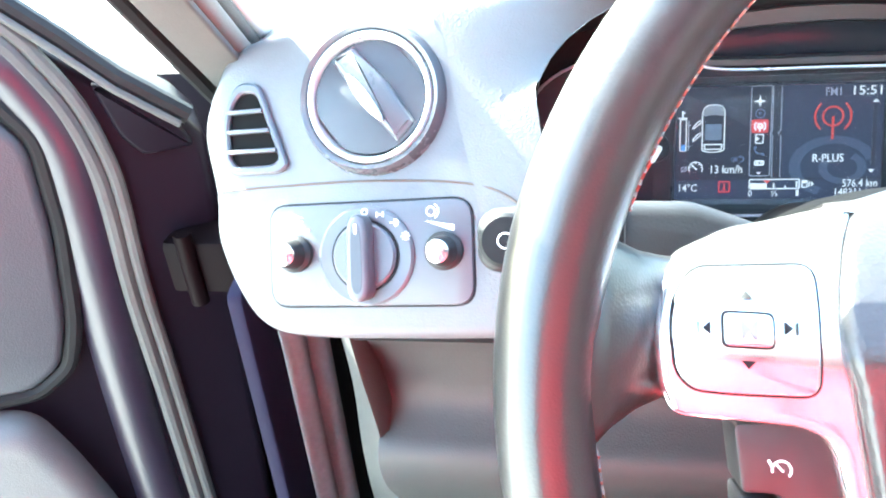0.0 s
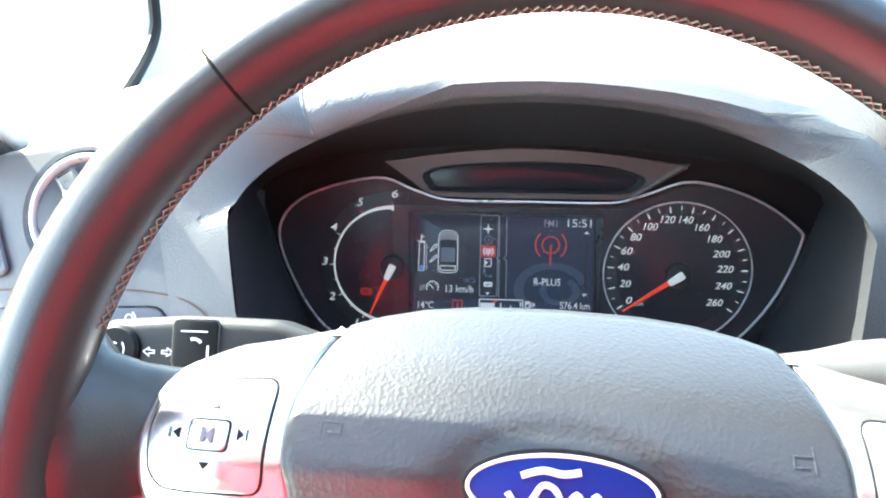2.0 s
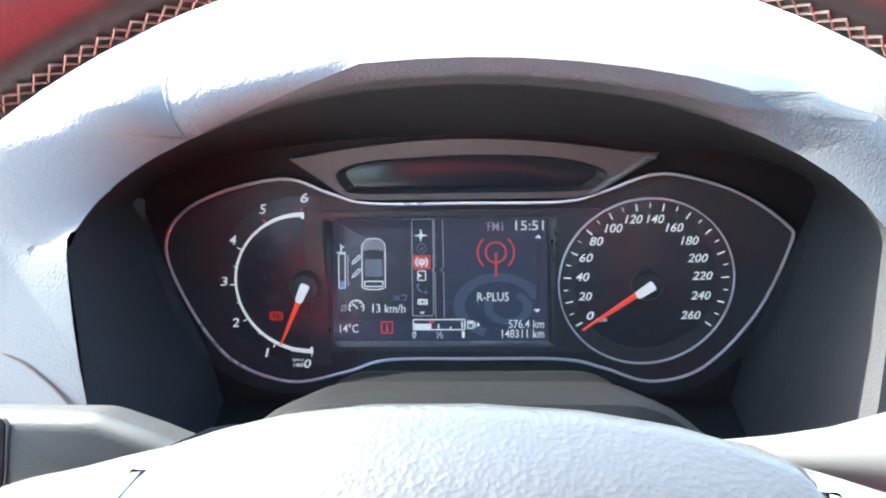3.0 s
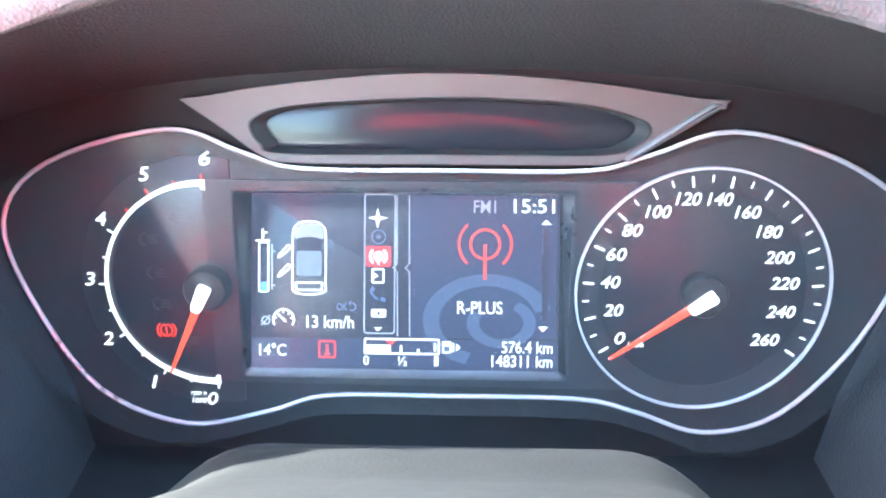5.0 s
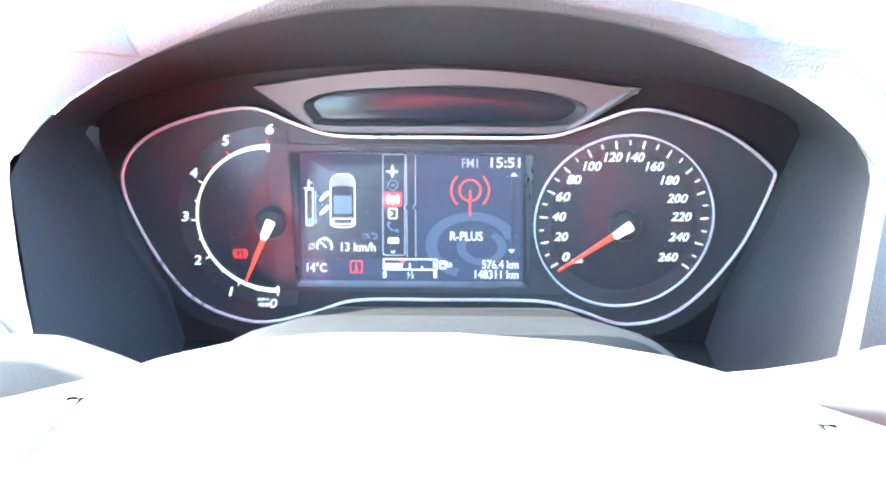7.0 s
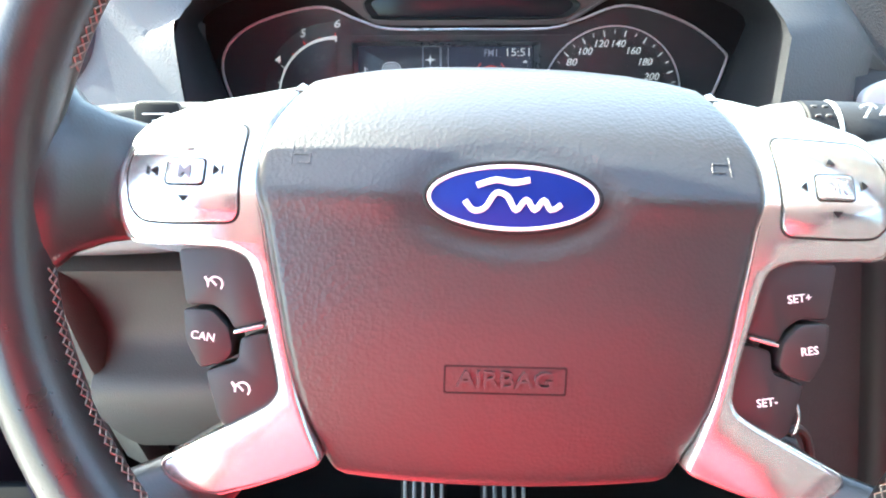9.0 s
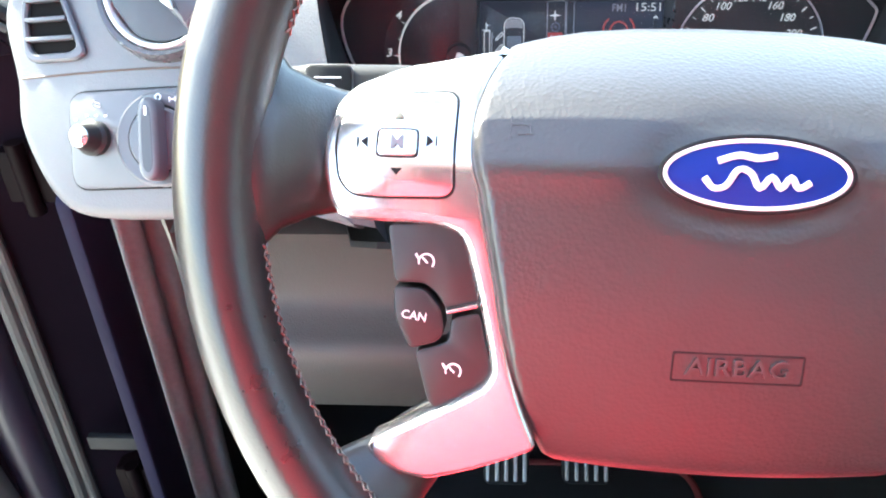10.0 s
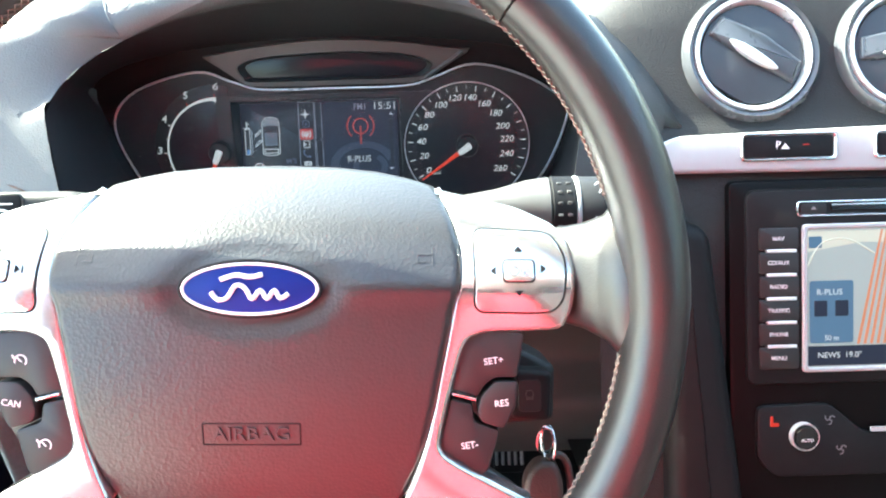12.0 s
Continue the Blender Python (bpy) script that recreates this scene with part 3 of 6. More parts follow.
part("seam", tube([(p.x, p.y, 0.0001 + 0.0016 * min(1.0, max(0.0, (p.x - 0.085) / 0.02))) for p in catmull([(-0.0650, 0.0174), (-0.03, 0.0185), (0.02, 0.0190), (0.07, 0.0165), (0.098, 0.0110), (0.115, 0.0), (0.1275, -0.012)], 6)], 0.0007, n=6), M["seam_brown"], dash, "fine panel joint", SWITCH)

top_rows = []
for x in np.linspace(-0.40, 1.02, 25):
    b = max(math.exp(-((x - 0.02) / 0.17) ** 4), 1.0 if x > 0.02 else 0.0, min(1.0, max(0.0, (-0.29 - x) / 0.06)))
    e = max(0.0, -x - 0.30) * 0.3
    top_rows.append([(x, y + (0.10 - y) * b * (1 if y < 0.1 else 0), z - e - 0.015 * b * (1 if y < 0.1 else 0)) for y, z in ((-0.075, 1.150), (-0.062, 1.162), (-0.03, 1.170), (0.06, 1.172), (0.2, 1.16), (0.38, 1.135), (0.63, 1.085))])
part("top_pad", loft(top_rows, closed=False), M["hood"], dash, "grained grey dashboard top", smooth=60)

# the middle and passenger's face
face_rows = []
for x in [0.212, 0.225, 0.24, 0.26, 0.28, 0.30, 0.32] + list(np.linspace(0.36, 1.02, 12)):
    s = 0.02 * max(0, (x - 0.45)) ** 2
    e = max(0.0, 1.0 - (x - 0.212) / 0.10) ** 2
    face_rows.append([(x, y + s, z - 0.034 * e * min(1.0, max(0.0, (z - 1.16) / 0.034))) for y, z in ((0.17, 1.150), (0.11, 1.166), (0.06, 1.180), (0.0, 1.196), (-0.030, 1.192), (-0.046, 1.178), (-0.062, 1.158), (-0.098, 1.110), (-0.106, 1.102), (-0.114, 1.10), (-0.150, 1.03),
                                                 (-0.19, 0.955), (-0.235, 0.87), (-0.22, 0.84), (-0.1, 0.80))])
# the darker tone here carries the shade on the dashboard's right
part("centre_face", loft(face_rows, closed=False), M["pad"], dash, "grained face of the dashboard in a shaded tone", smooth=50)
part("trim_strip", plate(rounded([(-0.082, -0.0215), (-0.070, -0.0240), (0.60, -0.030), (0.60, 0.012), (0.06, 0.0045), (-0.066, 0.0012), (-0.080, -0.0060)], 0.006, 5), -0.02, 0.003, 0.003, 3), M["matte_silver"], dash, "matt silver trim strip", STACK)

knee_rows = []
for x in np.linspace(-0.284, 0.30, 14):
    knee_rows.append(catmull([(x, y, z) for y, z in ((0.04, 0.960), (-0.100, 0.962), (-0.092, 0.950), (-0.072, 0.925), (-0.062, 0.890), (-0.064, 0.866), (-0.080, 0.852), (-0.096, 0.842), (-0.098, 0.824), (-0.086, 0.792), (-0.056, 0.745), (-0.030, 0.716), (0.0, 0.712), (0.08, 0.74))], 3))
part("knee_panel", loft(knee_rows, closed=False), M["knee"], dash, "warm grey panel below the steering column", smooth=80)
part("knee_side", loft([[(x0, y0, z), (x0 + 0.004, y0 - 0.010, z), (x1 - 0.006, y1 - 0.010, z), (x1, y1 - 0.003, z), (x1, y1 + 0.02, z)] for x0, y0, x1, y1, z in catmull([(-0.322, -0.045, -0.290, -0.078, 0.965), (-0.314, -0.050, -0.284, -0.082, 0.92), (-0.308, -0.058, -0.277, -0.084, 0.872), (-0.316, -0.040, -0.279, -0.060, 0.80), (-0.326, -0.012, -0.284, -0.032, 0.735), (-0.335, 0.02, -0.290, 0.0, 0.66)], 4)], closed=False), M["knee"], dash, "warm grey side strip of the lower panel", smooth=60)
part("under_tray", sheet([[(x, y, z) for x in np.linspace(x0, 0.215, 8)] for x0, y, z in ((-0.175, 0.0, 0.968), (-0.172, -0.06, 0.970), (-0.150, -0.14, 0.975), (-0.128, -0.172, 0.995))], 0.004), M["black"], dash, "black tray in front of the instruments", smooth=50)
part("console_side", plate(rounded([(-0.075, -0.055), (-0.045, -0.06), (-0.022, -0.26), (-0.022, -0.42), (-0.075, -0.42)], 0.02), -0.12, 0.012, 0.012, 4), M["black"], dash, "dark padded side of the centre console", STACK)
# the fascia borrows the shroud's shade-darkened colour
part("fascia", plate(rounded([(-0.030, -0.030), (0.36, -0.030), (0.36, -0.42), (-0.030, -0.42)], 0.006), -0.05, 0.001, 0.003, 2), M["column"], dash, "centre fascia darkened for the shade on it", STACK)

# ---- instrument cluster ----
cl = thing("instrument_cluster", CLUSTER, "lit car instrument cluster with two round gauges and a colour display", "instrument cluster")
surround = catmull([(-0.190, 0.030), (-0.165, 0.066), (-0.105, 0.088), (0.021, 0.098), (0.150, 0.088), (0.205, 0.066), (0.236, 0.028), (0.215, -0.04), (0.170, -0.085),
                    (0.10, -0.095), (0.02, -0.09), (-0.06, -0.095), (-0.125, -0.085), (-0.172, -0.035)], 4, True)
surround = [Vector((0.02 + (p.x - 0.02) * 1.10, p.y * 1.07)) for p in surround]
DISPLAY = pose(0, -0.0024, -0.011, -14)
OPENING = rrect(0.1425, 0.0846, 0.002, 0.0008, -0.0008)


def holed(outer, hole, z0, z1):
    """A plate over one outline with another cut through it."""
    bm = bmesh.new()
    loops = [[bm.verts.new((p[0], p[1], z1)) for p in pts] for pts in (outer, hole)]
    edges = [bm.edges.new((r[i - 1], r[i])) for r in loops for i in range(len(r))]
    bmesh.ops.triangle_fill(bm, use_beauty=True, use_dissolve=False, edges=edges)
    return join(bm, loft([[(p[0], p[1], z0) for p in outer], [(p[0], p[1], z1) for p in outer]]), loft([[(p[0], p[1], z1) for p in hole], [(p[0], p[1], z0) for p in hole]]))


part("surround", holed(surround, OPENING, -0.03, -0.004), M["black"], cl, "matt black surround")
loop_pts = [(-0.1688, 0.0266), (-0.1466, 0.0516), (-0.0955, 0.0656), (-0.0655, 0.0565), (-0.0412, 0.0500), (0.0180, 0.0496), (0.0759, 0.0500), (0.1003, 0.0563), (0.1334, 0.0662), (0.1765, 0.0550),
            (0.2075, 0.0350), (0.2115, 0.0220), (0.1951, -0.022), (0.1655, -0.0577), (0.1332, -0.0673), (0.1034, -0.0580), (0.0771, -0.0520), (0.0182, -0.0516), (-0.0344, -0.0523),
            (-0.0614, -0.0606), (-0.0985, -0.0673), (-0.1366, -0.0506), (-0.1610, -0.0101)]
loop = catmull(loop_pts, 5, True)
part("face_panel", holed(loop, OPENING, -0.004, -0.0012), M["face"], cl, "dark face of the instruments")
part("bright_rim", tube([(p.x, p.y, 0.0005) for p in loop], 0.0010, True, 8), M["bright_rim"], cl, "thin bright rim round both gauges")

hudp = catmull([(-0.0880, 0.0778), (-0.0768, 0.0792), (-0.0578, 0.0824), (-0.0229, 0.0864), (0.0094, 0.0884), (0.0461, 0.0875), (0.0807, 0.0844), (0.1157, 0.0795), (0.1300, 0.0785)], 4) \
    + catmull([(0.1130, 0.0668), (0.0944, 0.0568), (0.0852, 0.0537), (0.0760, 0.0527), (0.018, 0.0525), (-0.0420, 0.0527), (-0.0560, 0.0553), (-0.0690, 0.0645)], 4)
WINDOW = catmull([(-0.0612, 0.0674), (-0.0573, 0.0717), (-0.0465, 0.0752), (-0.0231, 0.0775), (0.0233, 0.0795), (0.0696, 0.0773), (0.0932, 0.0721), (0.1000, 0.0668), (0.0943, 0.0602), (0.0805, 0.0565), (0.0237, 0.0563), (-0.0477, 0.0563), (-0.0570, 0.0600)], 5, True)
part("upper_panel", holed(hudp, WINDOW, -0.004, 0.003), M["matte_dark"], cl, "dark bronze panel above the display")
glass_line = [Vector((0.0230 + (p.x - 0.0230) * 0.93, 0.0668 + (p.y - 0.0668) * 0.84)) for p in WINDOW]
part("window_rim", loft([[(p.x, p.y, z) for p in q] for q, z in ((WINDOW, 0.0032), ([Vector((0.0230 + (p.x - 0.0230) * 0.985, 0.0668 + (p.y - 0.0668) * 0.96)) for p in WINDOW], 0.0036), (glass_line, -0.0030))]), M["window_rim"], cl, "dark sloping rim of the warning window")
part("warning_window", plate(glass_line, -0.0038, -0.0030, 0.0003), M["smoked"], cl, "unlit smoked oval warning window")
part("strut", plate(rounded([(0.0885, 0.0552), (0.0945, 0.0556), (0.1290, 0.0768), (0.1225, 0.0778)], 0.0012, 3), 0.0, 0.0048, 0.0018, 3), M["strut"], cl, "slanting grey strut beside the warning window")


def bar(w, h, d=0.0003):
    return plate([(-w / 2, -h / 2), (w / 2, -h / 2), (w / 2, h / 2), (-w / 2, h / 2)], 0, d, 0.00005, 1)


def arc(r, a0, a1, w, d=0.0003, n=40, cx=0.0, cy=0.0):
    an = [radians(a0 + (a1 - a0) * k / n) for k in range(n + 1)]
    pts = [(cx + (r + w / 2) * math.cos(a), cy + (r + w / 2) * math.sin(a)) for a in an] + [(cx + (r - w / 2) * math.cos(a), cy + (r - w / 2) * math.sin(a)) for a in reversed(an)]
    return plate(pts, 0, d, 0.00003, 1)


def ring(r, w, d=0.0003, n=48):
    return frame_ring(circle(r + w / 2, n), circle(r - w / 2, n), 0, d, 0.00003)


def fitted(text, w, h, shear=0.0, bold=0.004, d=0.00008):
    """Lettering of a given width and height, centred."""
    bm = words(text, 0.01, d, shear=shear, bold=bold)
    lo = [min(v.co[k] for v in bm.verts) for k in (0, 1)]
    hi = [max(v.co[k] for v in bm.verts) for k in (0, 1)]
    for v in bm.verts:
        v.co.x = (v.co.x - (lo[0] + hi[0]) / 2) * w / (hi[0] - lo[0])
        v.co.y = (v.co.y - (lo[1] + hi[1]) / 2) * h / (hi[1] - lo[1])
        v.co.z = v.co.z * 0.0001 / d
    return bm


# the plate between the gauges, its opening chamfered down to the display
plate_line = rounded([(-0.083, -0.0462), (0.098, -0.0474), (0.098, 0.0452), (-0.083, 0.0448)], 0.002, 3)
part("centre_plate", holed(plate_line, OPENING, -0.001, 0.0004), M["face_plate"], cl, "dark satin plate between the gauges")
deep = [DISPLAY @ Vector((p.x, p.y, 0.0)) for p in rrect(0.1362, 0.0777, 0.0015)]
part("display_chamfer", loft([[(p.x * 1.008, p.y * 1.012, 0.0007) for p in OPENING], [(q.x * 0.2 + p.x * 0.8, q.y * 0.2 + p.y * 0.8, 0.0003) for p, q in zip(OPENING, deep)], deep]), M["chamfer"], cl, "satin chamfer round the display")

# speedometer
SX, SY = 0.1266, -0.0013
spd = part("speedometer", moved(plate(circle(0.0530, 72), -0.0012, 0.0008, 0.0004), at(SX, SY)), M["dial"], cl, "round black speedometer dial to 260")
part("dial_ring", moved(ring(0.0530, 0.0009, 0.0026, 96), at(SX, SY)), M["ring"], spd, "thin bright dial ring")
part("dial_band", moved(ring(0.0478, 0.0092, 0.0003, 96), at(SX, SY, 0.0007)), M["dial_band"], spd, "paler outer band of the dial")
for k in range(27):
    a = 214 - k * 248 / 26
    r0, w = (0.0456, 0.0009) if k % 2 == 0 else (0.0474, 0.0007)
    ca, sa = math.cos(radians(a)), math.sin(radians(a))
    part("tick", moved(bar(0.0502 - r0, w), at(SX + (r0 + 0.0502) / 2 * ca, SY + (r0 + 0.0502) / 2 * sa, 0.0011, a)), M["lit_white"], spd)
for k, (x, y) in enumerate([(0.0936, -0.0225), (0.0900, -0.0098), (0.0880, 0.0028), (0.0898, 0.0150), (0.0956, 0.0254), (0.1056, 0.0334), (0.1174, 0.0389), (0.1302, 0.0389), (0.1419, 0.0336), (0.1515, 0.0254), (0.1570, 0.0144), (0.1606, 0.0032), (0.1605, -0.0095), (0.1552, -0.0223)]):
    text = str(20 * k)
    part("numeral", moved(fitted(text, sum(0.0022 if c == "1" else 0.0038 for c in text) + 0.0006, 0.0054, 0.2, 0.008), at(x, y, 0.0012)), M["lit_white"], spd)
part("unit", moved(fitted("km/h", 0.0070, 0.0026, 0.2), at(SX - 0.0262, SY - 0.0240, 0.0012)), M["lit_white"], spd)


def pointer(name, cx, cy, angle, length, parent):
    tip = [(0.004, 0.0018), (length, 0.0005), (length, -0.0005), (0.004, -0.0018)]
    nd = part(name, moved(plate(tip, 0.0085, 0.0100, 0.0003, 1), at(cx, cy, 0, angle)), M["needle"], parent, "orange-red needle")
    part("needle_root", moved(plate(rounded([(-0.0035, -0.0030), (0.009, -0.0022), (0.009, 0.0022), (-0.0035, 0.0030)], 0.002), 0.010, 0.0125, 0.0006, 2), at(cx, cy, 0, angle)), M["lit_white"], nd, "pale root of the needle")
    part("hub_cap", moved(lathe([(0.0095, 0), (0.0095, 0.007), (0.0085, 0.0085), (0.0002, 0.0088)], 32), at(cx, cy)), M["dark"], nd, "round dark hub")
    return nd


pointer("needle", SX, SY, 215.5, 0.0475, spd)

# rev counter
TX, TY = -0.0828, -0.0013
tach = part("rev_counter", moved(plate([(min(p.x, 0.0116), p.y) for p in circle(0.0560, 96)], -0.0011, -0.0004, 0.0002), at(TX, TY)), M["dial_band"], cl, "black rev counter dial to 6")
part("dial_disc", moved(plate([(min(p.x, 0.0112), p.y) for p in circle(0.0445, 96)], -0.0004, 0.0002, 0.0001), at(TX, TY)), M["dial"], tach, "dark disc inside the half-ring")
sweep = [radians(a) for a in np.linspace(90, 270, 49)]
thick = [0.0006 + 0.0007 * abs((a - math.pi) / (math.pi / 2)) ** 2 for a in sweep]
part("dial_ring", moved(plate([((0.0448 + w) * math.cos(a), (0.0448 + w) * math.sin(a)) for a, w in zip(sweep, thick)] + [(0.0012, -0.0461), (0.0012, -0.0420), (-0.0004, -0.0420), (-0.0006, -0.0435)]
                            + [((0.0448 - w) * math.cos(a), (0.0448 - w) * math.sin(a)) for a, w in zip(sweep[::-1], thick[::-1])] + [(-0.0006, 0.0435), (-0.0004, 0.0420), (0.0012, 0.0420), (0.0012, 0.0461)], 0, 0.0012, 0.00003, 1), at(TX, TY)), M["lit_white"], tach, "white half-ring of the rev counter")
for k in range(13):
    a = 270 - k * 15
    ca, sa = math.cos(radians(a)), math.sin(radians(a))
    ln = 0.0030 if k % 2 == 0 else 0.0016
    part("tick", moved(bar(ln, 0.0007), at(TX + (0.0456 + ln / 2) * ca, TY + (0.0456 + ln / 2) * sa, 0.0002, a)), M["lit_red" if k > 8 else "lit_white"], tach)
for k, (x, y) in enumerate([(-0.0859, -0.0549), (-0.1116, -0.0472), (-0.1303, -0.0265), (-0.1350, 0.0010), (-0.1271, 0.0278), (-0.1068, 0.0470), (-0.0809, 0.0538)]):
    part("numeral", moved(fitted(str(k), 0.0030 if k == 1 else 0.0046, 0.0060, 0.2, 0.006), at(x, y, 0.0003)), M["lit_white"], tach)
part("unit", moved(join(moved(fitted("rpm x", 0.0072, 0.0022, 0.2), at(0, 0.0016)), moved(fitted("1000", 0.0068, 0.0024, 0.2), at(0, -0.0016))), at(TX - 0.0092, TY - 0.0530, 0.0003)), M["lit_white"], tach)
pointer("needle", TX, TY, 245, 0.0405, tach)
warn = join(ring(0.0026, 0.0006), arc(0.0040, 130, 230, 0.0006), arc(0.0040, -50, 50, 0.0006), moved(bar(0.0006, 0.0022), at(0, 0.0004)), moved(bar(0.0006, 0.0006), at(0, -0.0014)))
part("brake_lamp", moved(warn, at(-0.1036, -0.0220, 0.0008)), M["lit_red"], tach, "lit red brake warning lamp")
for x, y in ((-0.096, 0.029), (-0.109, 0.019), (-0.107, 0.004), (-0.106, -0.010), (-0.095, -0.027)):
    part("unlit_lamp", moved(join(arc(0.0026, 90, 270, 0.0006), moved(bar(0.004, 0.0005), at(0.003, 0.0015)), moved(bar(0.004, 0.0005), at(0.003, 0)), moved(bar(0.004, 0.0005), at(0.003, -0.0015))), at(x, y, 0.0002)), M["faint"], tach)

# colour display
scr = part("display", plate(rrect(0.1362, 0.0777, 0.001), -0.002, 0.0002, 0.0001), M["screen"], cl, "lit colour information display", DISPLAY)


def shown(name, bm, material, x, y, label="", z=0.0005):
    return part(name, moved(bm, at(x, y, z)), M[material], scr, label)


def outline(pts, w, d=0.0002):
    """A thin frame that follows a closed outline."""
    pts = V2(pts)
    pts = pts if area(pts) > 0 else pts[::-1]
    return frame_ring(pts, inset(pts, w), 0, d, 0.00003)


shown("radio_panel", plate(rrect(0.0640, 0.0625, 0.001), 0, 0.0002, 0.00005, 1), "screen_panel", 0.0348, 0.0069, "deep blue radio panel", 0.0002)
shown("status_band", plate(rrect(0.1355, 0.0130, 0.0008), 0, 0.0001, 0.00003, 1), "screen_panel", 0.0, -0.0320, "deep blue band along the foot of the display", 0.0002)
shown("swirl", join(moved(arc(0.0250, 15, 250, 0.0072, 0.0001, 60), Matrix.Diagonal((1, 0.72, 1, 1))), moved(arc(0.0125, 150, 420, 0.0055, 0.0001, 50), pose(0.006, -0.001, 0) @ Matrix.Diagonal((1, 0.72, 1, 1)))), "screen_swirl", 0.0369, -0.0167, "pale blue spiral behind the station name", 0.0004)
# plan view of the car with an open door
car_line = catmull([(-0.0042, 0.0160), (0.0, 0.0166), (0.0042, 0.0160), (0.0072, 0.0130), (0.0077, 0.0080), (0.0077, -0.0110), (0.0074, -0.0148), (0.0040, -0.0163), (0.0, -0.0165), (-0.0040, -0.0163), (-0.0074, -0.0148), (-0.0077, -0.0110), (-0.0077, 0.0080), (-0.0072, 0.0130)], 3, True)
CAR = pose(-0.0423, 0.0102, 0.0005)
part("car_symbol", outline(car_line, 0.0007), M["scr_white"], scr, "white plan view of a car", CAR)
part("car_bonnet", plate(catmull([(-0.0040, 0.0148), (0.0, 0.0154), (0.0040, 0.0148), (0.0064, 0.0118), (0.0056, 0.0082), (0.0, 0.0094), (-0.0056, 0.0082), (-0.0064, 0.0118)], 3, True), 0, 0.0002, 0.00003, 1), M["scr_mid"], scr, "", CAR)
part("car_windscreen", plate([(-0.0060, 0.0082), (-0.0030, 0.0092), (0.0030, 0.0092), (0.0060, 0.0082), (0.0052, 0.0034), (-0.0052, 0.0034)], 0, 0.0003, 0.00003, 1), M["screen"], scr, "", CAR)
part("car_roof", plate(rrect(0.0110, 0.0110, 0.0012, 0, -0.0024), 0, 0.0003, 0.00003, 1), M["scr_steel"], scr, "pale steel roof of the car symbol", CAR)
part("car_boot", outline(rounded([(-0.0064, -0.0105), (0.0064, -0.0105), (0.0060, -0.0146), (-0.0060, -0.0146)], 0.001, 3), 0.0008), M["scr_white"], scr, "", CAR)
for y in (0.0055, -0.0030):
    part("open_door", outline(rounded([(-0.0080, y), (-0.0083, y - 0.0018), (-0.0128, y - 0.0056), (-0.0142, y - 0.0058), (-0.0138, y - 0.0040), (-0.0095, y + 0.0006)], 0.0008, 3), 0.0007), M["scr_white"], scr, "open doors shown on the display", CAR)
# temperature bar
shown("temperature_bar", outline(rrect(0.0048, 0.0225, 0.0012), 0.0007), "scr_white", -0.0625, 0.0060)
shown("temperature_level", bar(0.0026, 0.0042), "scr_blue", -0.0623, -0.0027)
shown("temperature_scale", join(bar(0.0006, 0.0200), moved(bar(0.0014, 0.0006), at(0.0008, 0.0070)), moved(bar(0.0014, 0.0006), at(0.0008, -0.0080))), "scr_grey", -0.0588, 0.0060)
shown("temperature_mark", join(bar(0.0009, 0.0052), moved(bar(0.0062, 0.0008), at(0, -0.0026)), moved(bar(0.0022, 0.0008), at(0.0010, 0.0010))), "scr_white", -0.0630, 0.0203)
# tab column
shown("tab_frame", outline(rrect(0.0140, 0.0620, 0.0018), 0.0006), "scr_grey", -0.0110, 0.0079)
for x, y0 in ((-0.0035, 0.0381), (0.0019, 0.0382)):
    part("divider", tube([(x, y0, 0.0006), (x + 0.0002, y0 - 0.0300, 0.0006), (x - 0.0016, y0 - 0.0318, 0.0006), (x + 0.0003, y0 - 0.0336, 0.0006), (x + 0.0006, y0 - 0.0620, 0.0006)], 0.00030, n=5), M["scr_grey"], scr, "thin notched divider line")
star = [((0.0044 if k % 2 == 0 else 0.0012) * math.cos(k * math.pi / 4), (0.0044 if k % 2 == 0 else 0.0012) * math.sin(k * math.pi / 4)) for k in range(8)]
shown("star_symbol", plate(star, 0, 0.0002, 0.00003, 1), "scr_white", -0.0120, 0.0282)
shown("disc_symbol", join(ring(0.0030, 0.0005), ring(0.0007, 0.0005)), "scr_dim", -0.0116, 0.0199)
shown("radio_tab", plate(rrect(0.0112, 0.0092, 0.0012), 0, 0.0002, 0.00003, 1), "scr_tab", -0.0116, 0.0113, "red selected radio tab")
shown("radio_tab_symbol", join(arc(0.0036, -50, 50, 0.0010), arc(0.0036, 130, 230, 0.0010), ring(0.0016, 0.0012), moved(bar(0.0009, 0.0040), at(0, -0.0016))), "scr_white", -0.0116, 0.0113, z=0.0008)
shown("book_symbol", join(outline(rrect(0.0056, 0.0066, 0.0006), 0.0007), moved(plate([(-0.0022, 0.0016), (0.0002, 0), (-0.0022, -0.0016)], 0, 0.0002, 0.00003, 1), at(0, 0))), "scr_white", -0.0117, 0.0027)
shown("phone_symbol", join(moved(arc(0.0046, 195, 255, 0.0010), at(0.0012, 0.0020)), moved(bar(0.0022, 0.0016), at(-0.0028, 0.0018, 0, 60)), moved(bar(0.0022, 0.0016), at(0.0020, -0.0026, 0, -20))), "scr_dim", -0.0114, -0.0052)
shown("cassette_symbol", join(outline(rrect(0.0066, 0.0036, 0.0009), 0.0010), moved(bar(0.0012, 0.0012), at(-0.0012, 0)), moved(bar(0.0012, 0.0012), at(0.0012, 0))), "scr_white", -0.0113, -0.0139)
tri = [(-0.0018, 0.0008), (0.0018, 0.0008), (0, -0.0010)]
